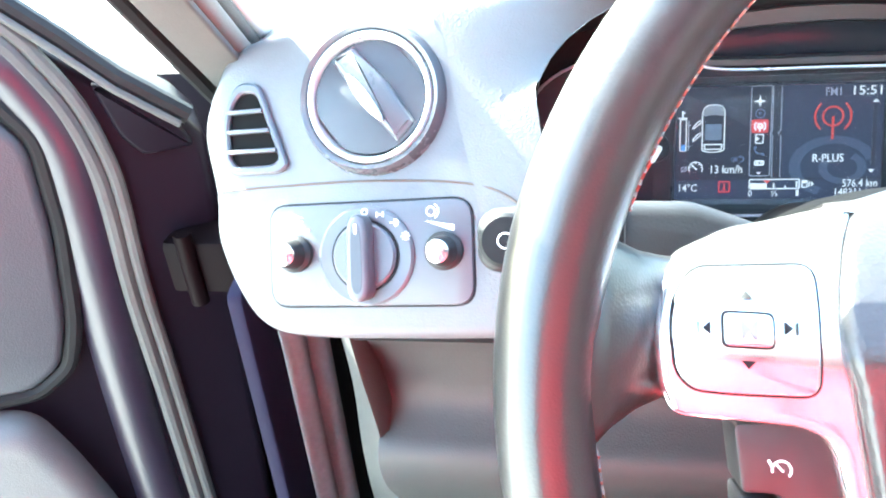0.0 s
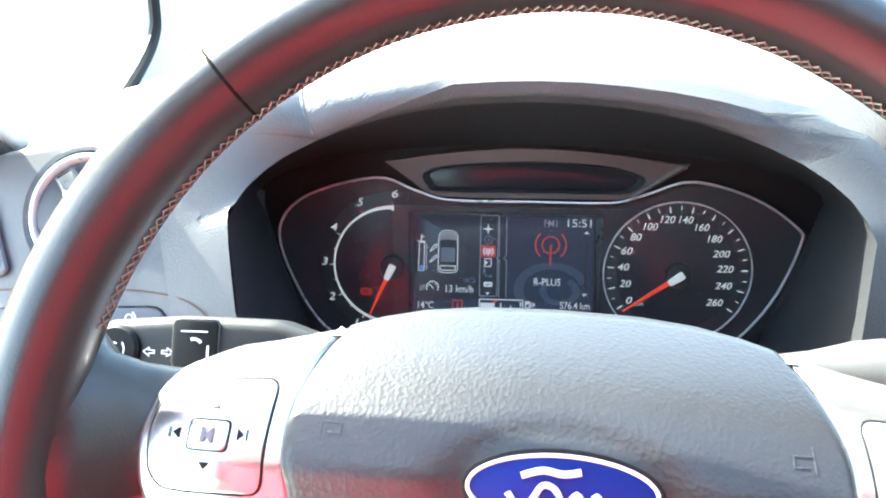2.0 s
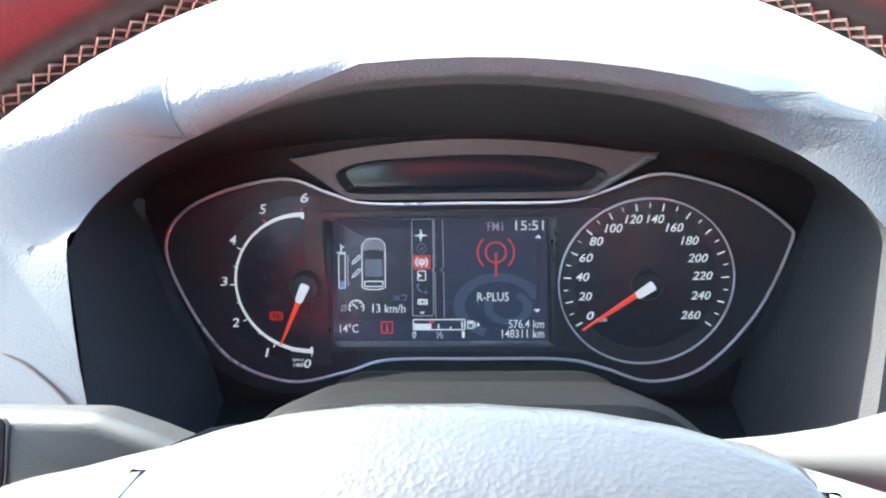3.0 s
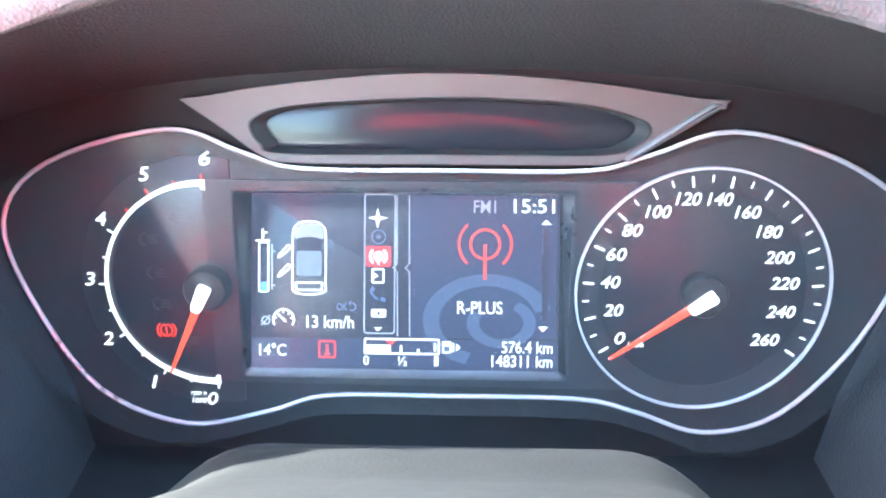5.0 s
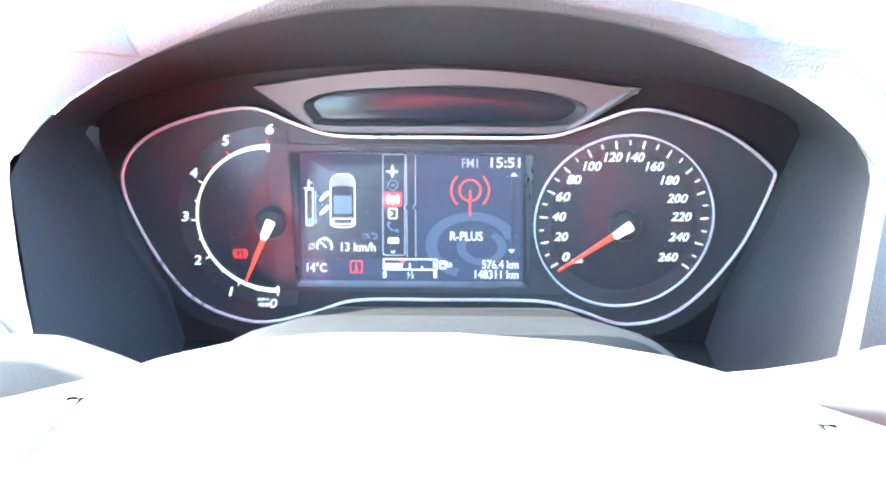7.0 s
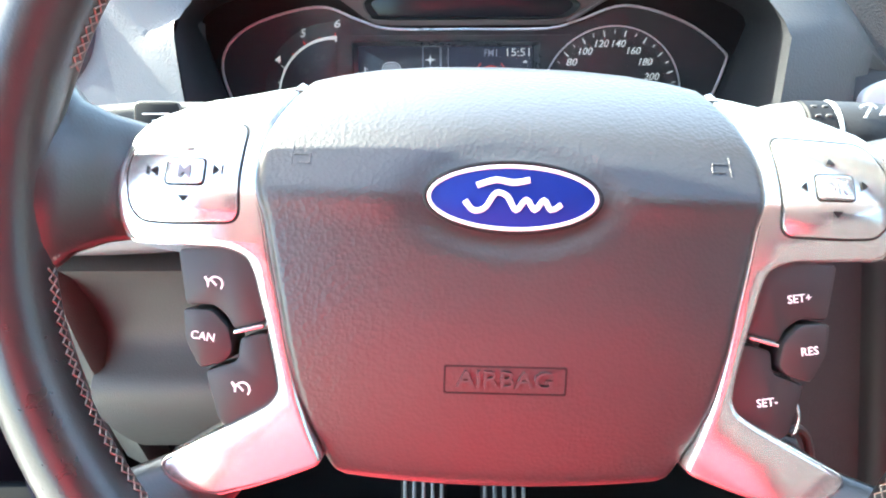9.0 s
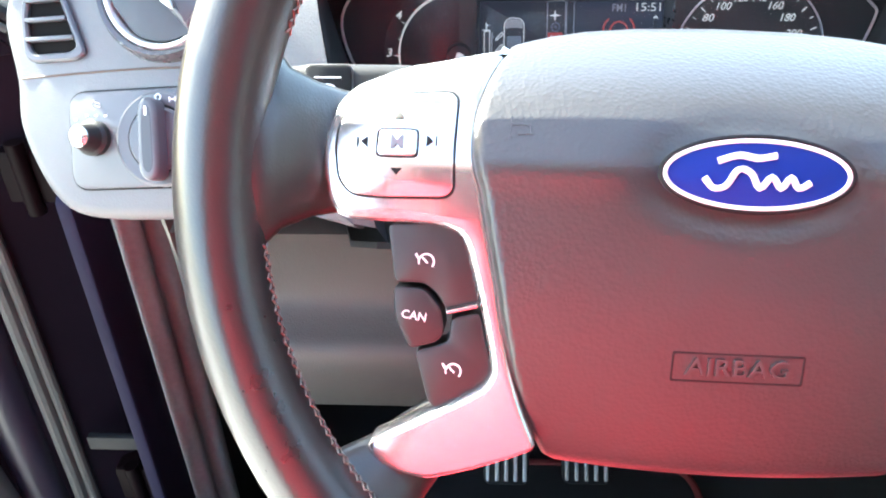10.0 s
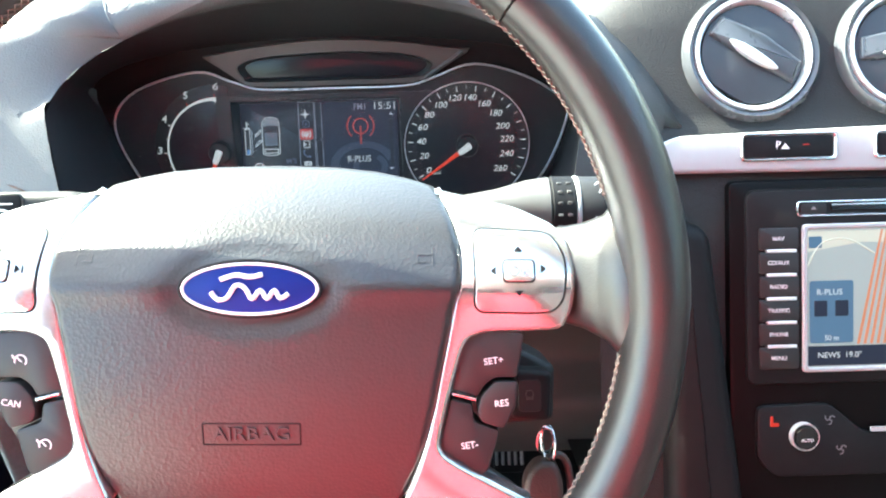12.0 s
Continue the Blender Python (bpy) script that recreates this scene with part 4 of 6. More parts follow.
for x, y, up, mt in ((-0.0115, -0.0210, 1, "scr_white"), (0.0612, -0.0199, 1.2, "scr_white"), (0.0621, 0.0269, -1.2, "scr_white"), (-0.0057, -0.0270, 1.3, "scr_red")):
    shown("arrow_mark", plate([(a * abs(up), b * up) for a, b in tri], 0, 0.0003, 0.00003, 1), mt, x, y)
shown("scroll_bar", bar(0.0028, 0.0410), "screen", 0.0619, 0.0038, z=0.0006)
# radio symbol
shown("radio_symbol", join(arc(0.0115, -48, 48, 0.0012), arc(0.0115, 132, 228, 0.0012), ring(0.0064, 0.0012, 0.0003), moved(bar(0.0014, 0.0155), at(0, -0.0078, 0.0002))), "scr_orange", 0.0354, 0.0171, "orange radio mast symbol")
for text, x, y, w, h, mt in (("FM1", 0.0351, 0.0336, 0.0097, 0.0055, "scr_grey"), ("15:51", 0.0567, 0.0340, 0.0178, 0.0060, "scr_white"), ("R-PLUS", 0.0334, -0.0109, 0.0199, 0.0055, "scr_white"), ("13 km/h", -0.0328, -0.0180, 0.0210, 0.0055, "scr_white"), ("14°C", -0.0584, -0.0307, 0.0120, 0.0055, "scr_white"), ("576.4 km", 0.0544, -0.0282, 0.0223, 0.0052, "scr_white"), ("148311 km", 0.0522, -0.0344, 0.0267, 0.0052, "scr_white"), ("0", -0.0167, -0.0349, 0.0024, 0.0042, "scr_white"), ("½", -0.0006, -0.0351, 0.0042, 0.0042, "scr_white"), ("1", 0.0144, -0.0348, 0.0018, 0.0042, "scr_white"), ("OK", -0.0276, -0.0113, 0.0047, 0.0034, "scr_dim")):
    shown("readout", fitted(text, w, h), mt, x, y)
shown("return_mark", join(arc(0.0016, -120, 90, 0.0006), moved(plate(tri, 0, 0.0002, 0.00003, 1), at(-0.0010, 0.0016, 0, -90, 0.7))), "scr_dim", -0.0231, -0.0112)
shown("cruise_symbol", join(arc(0.0046, -30, 210, 0.0008), moved(bar(0.0050, 0.0009), at(-0.0008, 0.0008, 0, 135)), *[moved(bar(0.0012, 0.0006), at(0.0036 * math.cos(t), 0.0036 * math.sin(t), 0, math.degrees(t))) for t in (0.2, 0.9, 1.6, 2.9)]), "scr_white", -0.0536, -0.0173)
shown("average_symbol", join(ring(0.0017, 0.0006), moved(bar(0.0058, 0.0006), at(0, 0, 0.0002, 50))), "scr_grey", -0.0615, -0.0177)
shown("info_box", outline(rrect(0.0078, 0.0078, 0.0008), 0.0008), "scr_red", -0.0341, -0.0302, "red information symbol")
shown("info_mark", join(moved(bar(0.0012, 0.0026), at(0, -0.0008)), moved(bar(0.0012, 0.0009), at(0, 0.0016)), moved(bar(0.0026, 0.0006), at(0, -0.0021))), "scr_red", -0.0341, -0.0302)
shown("fuel_gauge", outline(rrect(0.0336, 0.0072, 0.0010), 0.0008), "scr_white", -0.0009, -0.0285, "fuel bar gauge")
shown("fuel_level", bar(0.0108, 0.0038), "scr_white", -0.0112, -0.0298)
for x, y, h in ((-0.0012, -0.0296, 0.0032), (0.0064, -0.0305, 0.0018), (0.0138, -0.0287, 0.0036)):
    shown("fuel_tick", bar(0.0010, h), "scr_white", x, y)
shown("pump_symbol", join(outline(rrect(0.0040, 0.0052, 0.0005), 0.0007), moved(bar(0.0024, 0.0014), at(0, 0.0012)), moved(bar(0.0007, 0.0036), at(0.0029, 0)), moved(plate(tri, 0, 0.0002, 0.00003, 1), at(0.0050, 0, 0, 90))), "scr_white", 0.0190, -0.0286)

lens = part("lens", moved(plate(catmull([(p[0], p[1]) for p in loop_pts], 3, True), 0, 0.001, 0.0003, 1), at(0, 0, 0.018)), M["lens"], cl, "clear lens over the dials")
lens.visible_shadow = False

# ---- steering wheel ----
sw = thing("steering_wheel", WHEEL @ at(0, 0, 0, -1.65), "four-spoke leather steering wheel with satin silver spokes", "steering wheel")
RIM, TUBE = 0.1728, 0.0138


def rim_r(a):
    """Grip thickness round the rim: fuller at the upper spokes."""
    return TUBE + 0.0012 * math.exp(-((a - 160) / 22) ** 2) + 0.0012 * math.exp(-((a - 20) / 22) ** 2)


rings = []
for k in range(144):
    a = 360 * k / 144
    r = rim_r(a)
    ca, sa = math.cos(radians(a)), math.sin(radians(a))
    rings.append([((RIM + r * math.cos(2 * math.pi * j / 20)) * ca, (RIM + r * math.cos(2 * math.pi * j / 20)) * sa, 1.12 * r * math.sin(2 * math.pi * j / 20)) for j in range(20)])
rim = part("rim", loft(rings + rings[:1]), M["leather"], sw, "black leather-wrapped rim", smooth=80)
for a in (131.6, 48.2, 233.6, 309.6):
    r = rim_r(a) - 0.0003
    ca, sa = math.cos(radians(a)), math.sin(radians(a))
    part("seam", tube([((RIM + r * math.cos(t)) * ca, (RIM + r * math.cos(t)) * sa, 1.12 * r * math.sin(t)) for t in np.linspace(0, 2 * math.pi, 24, endpoint=False)], 0.0007, True, 6), M["groove"], rim, "dark seam across the leather")
STITCH_TILT = 181
for a0, a1 in ((17, 163), (188, 228), (312, 352)):
    n = int((a1 - a0) / 1.3)
    strands = []
    for ph in (0, 1):
        pts = []
        for k in range(n + 1):
            a = a0 + (a1 - a0) * k / n
            r = rim_r(a) + 0.0004
            t = radians(STITCH_TILT + (9 if (k + ph) % 2 else -9))
            ca, sa = math.cos(radians(a)), math.sin(radians(a))
            pts.append(((RIM + r * math.cos(t)) * ca, (RIM + r * math.cos(t)) * sa, 1.12 * r * math.sin(t)))
        strands.append(tube(pts, 0.00038, n=5))
    part("stitching", join(*strands), M["thread"], rim, "cross-stitched brown thread inside the rim")


def half_width(v):
    """Half the airbag cover's width at the height v."""
    pts = ((-0.0998, 0.0590), (-0.0975, 0.0618), (-0.0927, 0.0640), (-0.0777, 0.0702), (-0.0653, 0.0744), (-0.0452, 0.0788), (-0.0333, 0.0808), (-0.0135, 0.0848), (0.0, 0.0872), (0.0060, 0.0890),
           (0.0144, 0.0903), (0.024, 0.0904), (0.034, 0.0890), (0.045, 0.0862), (0.055, 0.0822), (0.063, 0.0775))
    return float(np.interp(v, [p[0] for p in pts], [p[1] for p in pts]))


def top_edge(u):
    """Height of the arched upper edge that the cover and the spokes share."""
    return float(np.interp(abs(u), [0, 0.03, 0.05, 0.065, 0.08, 0.10, 0.13], [0.0630, 0.0621, 0.0598, 0.0563, 0.0512, 0.0455, 0.0375]))


def pad_height(x, v):
    """The cover's front surface: nearly flat below its crease, falling back above it."""
    d = max(0.0, v - 0.006)
    crease = 0.0012 * math.exp(-((v - 0.006) / 0.006) ** 2)
    ring_ = max(0.0, math.hypot(x / 0.0385, (v - 0.006) / 0.0195) - 0.80)
    well = 0.0020 * math.exp(-(ring_ / 0.20) ** 2)
    crease *= min(1.0, ring_ / 0.45)
    return -0.0015 - 0.55 * x * x - 0.20 * d - 13.0 * d * d - 3.4 * max(0, -0.030 - v) ** 2 + crease - well


rows = []
across = np.concatenate([np.linspace(-1, -0.965, 5), np.linspace(-0.95, 0.95, 63), np.linspace(0.965, 1, 5)])
for v0 in np.concatenate([np.linspace(-0.0998, -0.0965, 4), np.linspace(-0.094, 0.063, 58)]):
    w, row = half_width(v0), []
    lift = max(0.0, (v0 + 0.024) / 0.087) ** 1.6
    for a in across:
        u = w * a
        v = v0 - (0.063 - top_edge(u)) * lift + 0.0034 * (u / 0.06) ** 2 * max(0.0, (-0.075 - v0) / 0.025)
        edge = 0.0028 * (max(0.0, abs(a) - 0.96) / 0.04) ** 2 + 0.0032 * max(0.0, (-0.0950 - v0) / 0.0048) ** 2
        row.append((u, v, pad_height(u, v) - edge))
    rows.append(row)
first, last = rows[0], rows[-1]
rows = [[(x * 0.985, y + 0.002, z - 0.035) for x, y, z in first]] + rows + [[(x * 0.98, y - 0.002, z - 0.02) for x, y, z in last]]
cover = loft(rows, closed=False)
edgeL = [r[0] for r in rows]
edgeR = [r[-1] for r in rows]
sides = join(loft([edgeL, [(x * 0.988, y, z - 0.03) for x, y, z in edgeL]], closed=False), loft([edgeR, [(x * 0.988, y, z - 0.03) for x, y, z in edgeR]], closed=False))
pad = part("airbag_cover", join(cover, sides), M["airbag"], sw, "dark grained airbag cover", smooth=50)


def on_pad(bm, x, y, lift=0.0004, rz=0.0, s=1.0):
    """Lays flat geometry on the cover's surface."""
    bm.transform(at(x, y, 0, rz, s))
    for v in bm.verts:
        v.co.z += pad_height(v.co.x, v.co.y) + lift
    return bm


part("airbag_lettering", on_pad(moved(words("AIRBAG", 0.0090, 0.0006), Matrix.Diagonal((1.08, 0.95, 1, 1))), -0.0007, -0.0574, 0.0005), M["airbag_letter"], pad, "moulded lettering")
part("lettering_frame", on_pad(frame_ring(rrect(0.0430, 0.0104, 0.001), rrect(0.0416, 0.0090, 0.0008), -0.0003, 0.0002, 0.0001), -0.0007, -0.0574, 0.0001), M["airbag_mark"], pad, "frame round the lettering")
for x, f in ((-0.0735, 1), (0.0735, -1)):
    horn = join(moved(bar(0.0007, 0.0095), at(-0.0052 * f, 0)), moved(bar(0.008, 0.0007), at(-0.001 * f, 0.0012)), moved(bar(0.006, 0.0007), at(0.0005 * f, -0.0028)), moved(bar(0.0007, 0.004), at(0.003 * f, -0.0008)))
    part("horn_mark", on_pad(moved(horn, Matrix.Scale(0.8, 4)), x, 0.0195, 0.0001), M["airbag"], pad, "moulded horn symbol")

# badge: plain oval in its colours
badge = part("badge", moved(plate(circle(0.0300, 64, 0, 0, 0.0117), -0.004, 0.0012, 0.0006), at(0, 0.0060, -0.0010)), M["blue"], sw, "blue oval badge with a silver rim")
part("badge_rim", tube([(p.x, p.y + 0.0060, 0.0002) for p in circle(0.0288, 64, 0, 0, 0.0107)], 0.00075, True, 6), M["white"], badge, "thin white rim")
part("badge_outer", tube([(p.x, p.y + 0.0060, -0.0002) for p in circle(0.0302, 64, 0, 0, 0.0119)], 0.0009, True, 6), M["black"], badge)
wave = catmull([(-0.0165, -0.0012), (-0.0135, -0.0045), (-0.0095, -0.0035), (-0.006, 0.0015), (-0.002, 0.0005), (0.001, -0.0042), (0.0045, -0.0005), (0.0075, -0.0040), (0.0105, -0.0005), (0.013, -0.0038), (0.0165, -0.002)], 4)
part("badge_wave", join(tube([(p.x, p.y + 0.0060, 0.0005) for p in wave], 0.0011, n=6), tube([(p.x, p.y + 0.0060, 0.0005) for p in catmull([(-0.0125, 0.0040), (-0.006, 0.0060), (0.0, 0.0052), (0.0055, 0.0062)], 5)], 0.0012, n=6)), M["white"], badge, "plain white wavy stroke")

BEZEL = [(-0.1325, 0.0385), (-0.1385, 0.0300), (-0.1407, 0.0177), (-0.1401, 0.0097), (-0.1387, -0.0003), (-0.1352, -0.0072), (-0.1311, -0.0085), (-0.1141, -0.0091), (-0.1000, -0.0094), (-0.0929, -0.0122), (-0.0904, -0.0172),
         (-0.0854, -0.0351), (-0.0816, -0.0512), (-0.0804, -0.0592), (-0.0827, -0.0637), (-0.0906, -0.0686), (-0.1006, -0.0739), (-0.1125, -0.0802), (-0.1215, -0.0849), (-0.1226, -0.0886), (-0.1200, -0.0925), (-0.1122, -0.0964),
         (-0.1021, -0.0982), (-0.0880, -0.0942), (-0.0740, -0.0894), (-0.0633, -0.0850), (-0.0687, -0.0731), (-0.0729, -0.0607), (-0.0774, -0.0406), (-0.0794, -0.0287), (-0.0834, -0.0089), (-0.0859, 0.0046), (-0.0879, 0.0106),
         (-0.0890, 0.0190), (-0.0889, 0.0266), (-0.0873, 0.0346), (-0.0842, 0.0440), (-0.0787, 0.0535), (-0.0769, 0.0558), (-0.0900, 0.0527), (-0.1000, 0.0500), (-0.1150, 0.0468)]
BTN_PAD = [(-0.1290, 0.0345), (-0.0952, 0.0365), (-0.0960, 0.0150), (-0.0955, 0.0000), (-0.1203, -0.0006), (-0.1300, 0.0000), (-0.1345, 0.0050), (-0.1362, 0.0180), (-0.1345, 0.0270)]
UP = [(-0.1177, -0.0098), (-0.1146, -0.0298), (-0.1046, -0.0296), (-0.0995, -0.0335), (-0.0972, -0.0385), (-0.0854, -0.0356), (-0.0908, -0.0118), (-0.0985, -0.0085)]
MID = [(-0.1150, -0.0308), (-0.1045, -0.0312), (-0.0984, -0.0375), (-0.0966, -0.0455), (-0.0991, -0.0496), (-0.1087, -0.0523), (-0.1140, -0.0419)]
LOW = [(-0.1071, -0.0532), (-0.0955, -0.0495), (-0.0948, -0.0412), (-0.0850, -0.0388), (-0.0800, -0.0592), (-0.0826, -0.0650), (-0.0990, -0.0738), (-0.1021, -0.0709)]


def bezel_drop(x, y):
    """The spoke bezels lean back towards the rim and above."""
    d = max(0.0, y - 0.010)
    return -0.0085 - 0.05 * max(0, abs(x) - 0.085) - 0.20 * d - 11.0 * d * d


def bent(outline, z0, z1, bevel, segs, lift):
    """A plate cut into strips and bent over a curved surface."""
    bm = plate(outline, z0, z1, bevel, segs)
    ys = [v.co.y for v in bm.verts]
    for y in np.arange(max(0.008, min(ys) + 0.001), max(ys) - 0.0005, 0.0028):
        bmesh.ops.bisect_plane(bm, geom=bm.verts[:] + bm.edges[:] + bm.faces[:], plane_co=(0, y, 0), plane_no=(0, 1, 0))
    for v in bm.verts:
        v.co.z += lift(v.co.x, v.co.y)
    return bm


def spoke(f):
    """One side of the spokes; f is 1 for the driver's left, -1 mirrored."""
    before = {ob.name for ob in sw.children}
    mir = lambda pts: [Vector((p[0] * f, p[1])) for p in pts]  # noqa: E731
    lab = "satin silver spoke bezel"
    bz = part("spoke_bezel", bent(rounded(mir(BEZEL), 0.004, 4), -0.014, 0.0, 0.0025, 3, bezel_drop), M["silver"], sw, lab)
    out = rounded(mir(BTN_PAD), 0.005, 5)
    part("pad_gap", bent(inset(out, -0.0007) if area(out) > 0 else inset(out[::-1], -0.0007), -0.002, 0.0003, 0.0001, 1, bezel_drop), M["black"], bz, "dark gap round the button pad")
    part("button_pad", bent(out, -0.002, 0.0013, 0.0008, 2, bezel_drop), M["silver"], bz, "silver four-way button pad")
    cx, cy = -0.1150 * f, 0.0177
    part("button_gap", bent(rrect(0.0146, 0.0102, 0.0022, cx, cy), -0.001, 0.0016, 0.0001, 1, bezel_drop), M["black"], bz)
    part("centre_button", bent(rrect(0.0134, 0.0090, 0.0020, cx, cy), -0.001, 0.0026, 0.0006, 2, bezel_drop), M["silver"], bz, "square silver centre button")

    def laid(bm, x, y, lift, rz=0.0):
        bm.transform(at(x, y, 0, rz))
        for v in bm.verts:
            v.co.z += bezel_drop(v.co.x, v.co.y) + lift
        return bm

    part("letter", laid(words("M" if f > 0 else "OK", 0.0068, 0.0001), cx, cy, 0.0034), M["grey_print"], bz)
    for dx, dy, rz in ((0, 0.0097, 180), (0, -0.0095, 0), (-0.0112, 0.0002, -90), (0.0108, 0.001, 90)):
        part("arrow_mark", laid(plate([(-0.0019, 0.0010), (0.0019, 0.0010), (0, -0.0013)], 0, 0.0002, 0.00003, 1), cx + dx, cy + dy, 0.0018, rz), M["black"], bz)
        if f > 0 and dy < 0.005 and abs(dx) > 0:
            part("skip_mark", laid(bar(0.0005, 0.0034), cx + dx * 1.22, cy + dy, 0.0018), M["black"], bz)
    # three dark buttons between the upper and lower arm
    for name, pts, text, tx, ty in (("upper_button", UP, "" if f > 0 else "SET+", -0.1040, -0.0222), ("middle_button", MID, "CAN" if f > 0 else "RES", -0.1075, -0.0408), ("lower_button", LOW, "" if f > 0 else "SET-", -0.0935, -0.0598)):
        b = part(name, plate(rounded(mir(pts), 0.0022, 3), -0.018, -0.0005 if "middle" not in name else 0.0012, 0.0012, 2, lambda x, y: -0.0115), M["button"], sw, "dark plastic cruise control button")
        lift = -0.0118 + (0.0014 if "middle" in name else 0.0)
        if text:
            part("lettering", moved(words(text, 0.0041, 0.0001), at(tx * f, ty, lift + 0.0002, -8 * f)), M["white"], b)
        else:
            g = join(arc(0.0026, -40, 200, 0.0006), moved(bar(0.003, 0.0006), at(-0.0006, 0.0006, 0, 135)), moved(bar(0.0008, 0.002), at(-0.0032, 0.0018, 0, 30)))
            part("cruise_mark", moved(g, at(tx * f, ty, lift - 0.0002)), M["white"], b)
    part("divider_bar", moved(plate(rrect(0.0108, 0.0013, 0.0005), 0, 0.0022, 0.0004), at(-0.0912 * f, -0.0377, -0.0118, 14 * f)), M["silver"], sw, "slim silver bar between the buttons")
    # leather lobe from the rim to the upper bezel
    rows = []
    for k, (x, v0, v1, th, n) in enumerate(((-0.172, -0.030, 0.058, 0.010, -0.002), (-0.160, -0.0200, 0.0515, 0.0115, -0.004), (-0.153, -0.0125, 0.0425, 0.0105, -0.0090), (-0.145, -0.0085, 0.0390, 0.0095, -0.0180), (-0.1375, -0.0070, 0.0375, 0.009, -0.0270), (-0.126, -0.0065, 0.0365, 0.008, -0.0340))):
        c, h = (v0 + v1) / 2, (v1 - v0) / 2
        row = []
        for j in range(24):
            t = 2 * math.pi * j / 24
            y = c + h * math.copysign(abs(math.cos(t)) ** 0.75, math.cos(t))
            row.append((x * f, y, n + th * math.copysign(abs(math.sin(t)) ** 0.8, math.sin(t)) - 0.35 * max(0, y - 0.02)))
        rows.append(row)
    part("leather_lobe", loft(rows, caps=True), M["leather"], sw, "leather-wrapped spoke end", smooth=70)
    # lower arm
    rows = []
    for p, half, th, n in (((-0.088, -0.080), 0.013, 0.008, -0.030), ((-0.104, -0.0895), 0.0130, 0.009, -0.0255), ((-0.112, -0.0970), 0.0150, 0.0095, -0.0200), ((-0.1195, -0.1050), 0.0210, 0.0105, -0.0110), ((-0.126, -0.1125), 0.0290, 0.0110, -0.0050), ((-0.1315, -0.1185), 0.0360, 0.0100, -0.0020)):
        d = Vector((0.62, -0.78))
        row = []
        for j in range(20):
            t = 2 * math.pi * j / 20
            q = Vector(p) + d * half * math.cos(t)
            row.append((q.x * f, q.y, n + th * math.sin(t)))
        rows.append(row)
    part("lower_arm", loft(rows, caps=True), M["leather"], sw, "leather lower spoke end", smooth=70)
    for ob in sw.children:
        if ob.name not in before:
            ob.matrix_basis = at(-0.0006 * f, -0.0046)


spoke(1)
spoke(-1)
back = rrect(0.17, 0.10, 0.03, 0, -0.035)
part("back_cover", loft([[(p.x * s, p.y * s, z) for p in back] for s, z in ((0.93, -0.032), (1.0, -0.040), (0.95, -0.056), (0.75, -0.072))], caps=True), M["black"], sw, "black cover behind the spokes")

# ---- steering column ----
col = thing("steering_column", WHEEL, "dark plastic steering column shroud behind the wheel", "steering column")
def column_section(w, top, z):
    return [(p.x, p.y, z) for p in rounded([(-w, -0.05), (w, -0.05), (w, top - 0.03), (w * 0.62, top), (-w * 0.62, top), (-w, top - 0.03)], 0.012, 4)]


# near-black colour in place of the shade over the shroud
part("shroud", loft([column_section(w, t, z) for w, t, z in ((0.080, 0.050, -0.074), (0.088, 0.060, -0.080), (0.092, 0.061, -0.095), (0.092, 0.0595, -0.15), (0.091, 0.0565, -0.175), (0.0905, 0.0560, -0.188), (0.0905, 0.0585, -0.198), (0.0905, 0.0590, -0.203), (0.090, 0.0570, -0.209), (0.090, 0.048, -0.214), (0.085, 0.02, -0.24))], caps=True), M["column"], col, "shroud darkened for the shade on it", smooth=50)


def stalk(name, f, label):
    th = thing(name, WHEEL, label, "control stalk")
    body_pts = [(-0.075, 0.030), (-0.088, 0.0275), (-0.118, 0.0255), (-0.160, 0.0255), (-0.196, 0.0275), (-0.2015, 0.0330), (-0.2015, 0.0480), (-0.196, 0.0535), (-0.160, 0.0565), (-0.118, 0.0560), (-0.100, 0.0500), (-0.085, 0.0440), (-0.075, 0.042)]
    pts = rounded([(x * f, y) for x, y in body_pts], 0.004, 3)
    part("lever", plate(pts, -0.108, -0.088, 0.006, 4), M["dark"], th, "dark grey lever")
    return th


ls = stalk("turn_signal_stalk", 1, "dark grey indicator stalk with white symbols")
part("voice_wheel", moved(lathe([(0.0110, -0.0895), (0.0110, -0.0865), (0.0095, -0.0850), (0.0001, -0.0846)], 28), at(-0.1895, 0.0405)), M["black"], ls, "black thumb dial")
part("phone_button", plate(rrect(0.0200, 0.0215, 0.003, -0.1535, 0.0440), -0.0885, -0.0866, 0.0008), M["black"], ls, "black phone button")
part("button_rim", frame_ring(rrect(0.0212, 0.0227, 0.0034, -0.1535, 0.0440), rrect(0.0200, 0.0215, 0.003, -0.1535, 0.0440), -0.0885, -0.0870, 0.0003), M["stalk_grey"], ls, "thin grey rim of the phone button")
part("phone_mark", moved(join(arc(0.0042, 40, 110, 0.0013), moved(bar(0.001, 0.011), at(0.0065, -0.004)), moved(bar(0.012, 0.0006), at(0.0, 0.0075))), at(-0.1540, 0.0420, -0.0866)), M["white"], ls)
for sx in (-1, 1):
    part("arrow_mark", moved(join(outline([(-0.0026, 0.0011), (0.0004, 0.0011), (0.0004, 0.0028), (0.0044, 0.0), (0.0004, -0.0028), (0.0004, -0.0011), (-0.0026, -0.0011)], 0.0006)), at(-0.1705 + 0.0036 * sx, 0.0400, -0.0879, 0 if sx > 0 else 180, 0.8)), M["white"], ls)
part("voice_mark", moved(join(arc(0.003, 60, 300, 0.0006), arc(0.005, -40, 40, 0.0006)), at(-0.1895, 0.0405, -0.0845)), M["white"], ls)
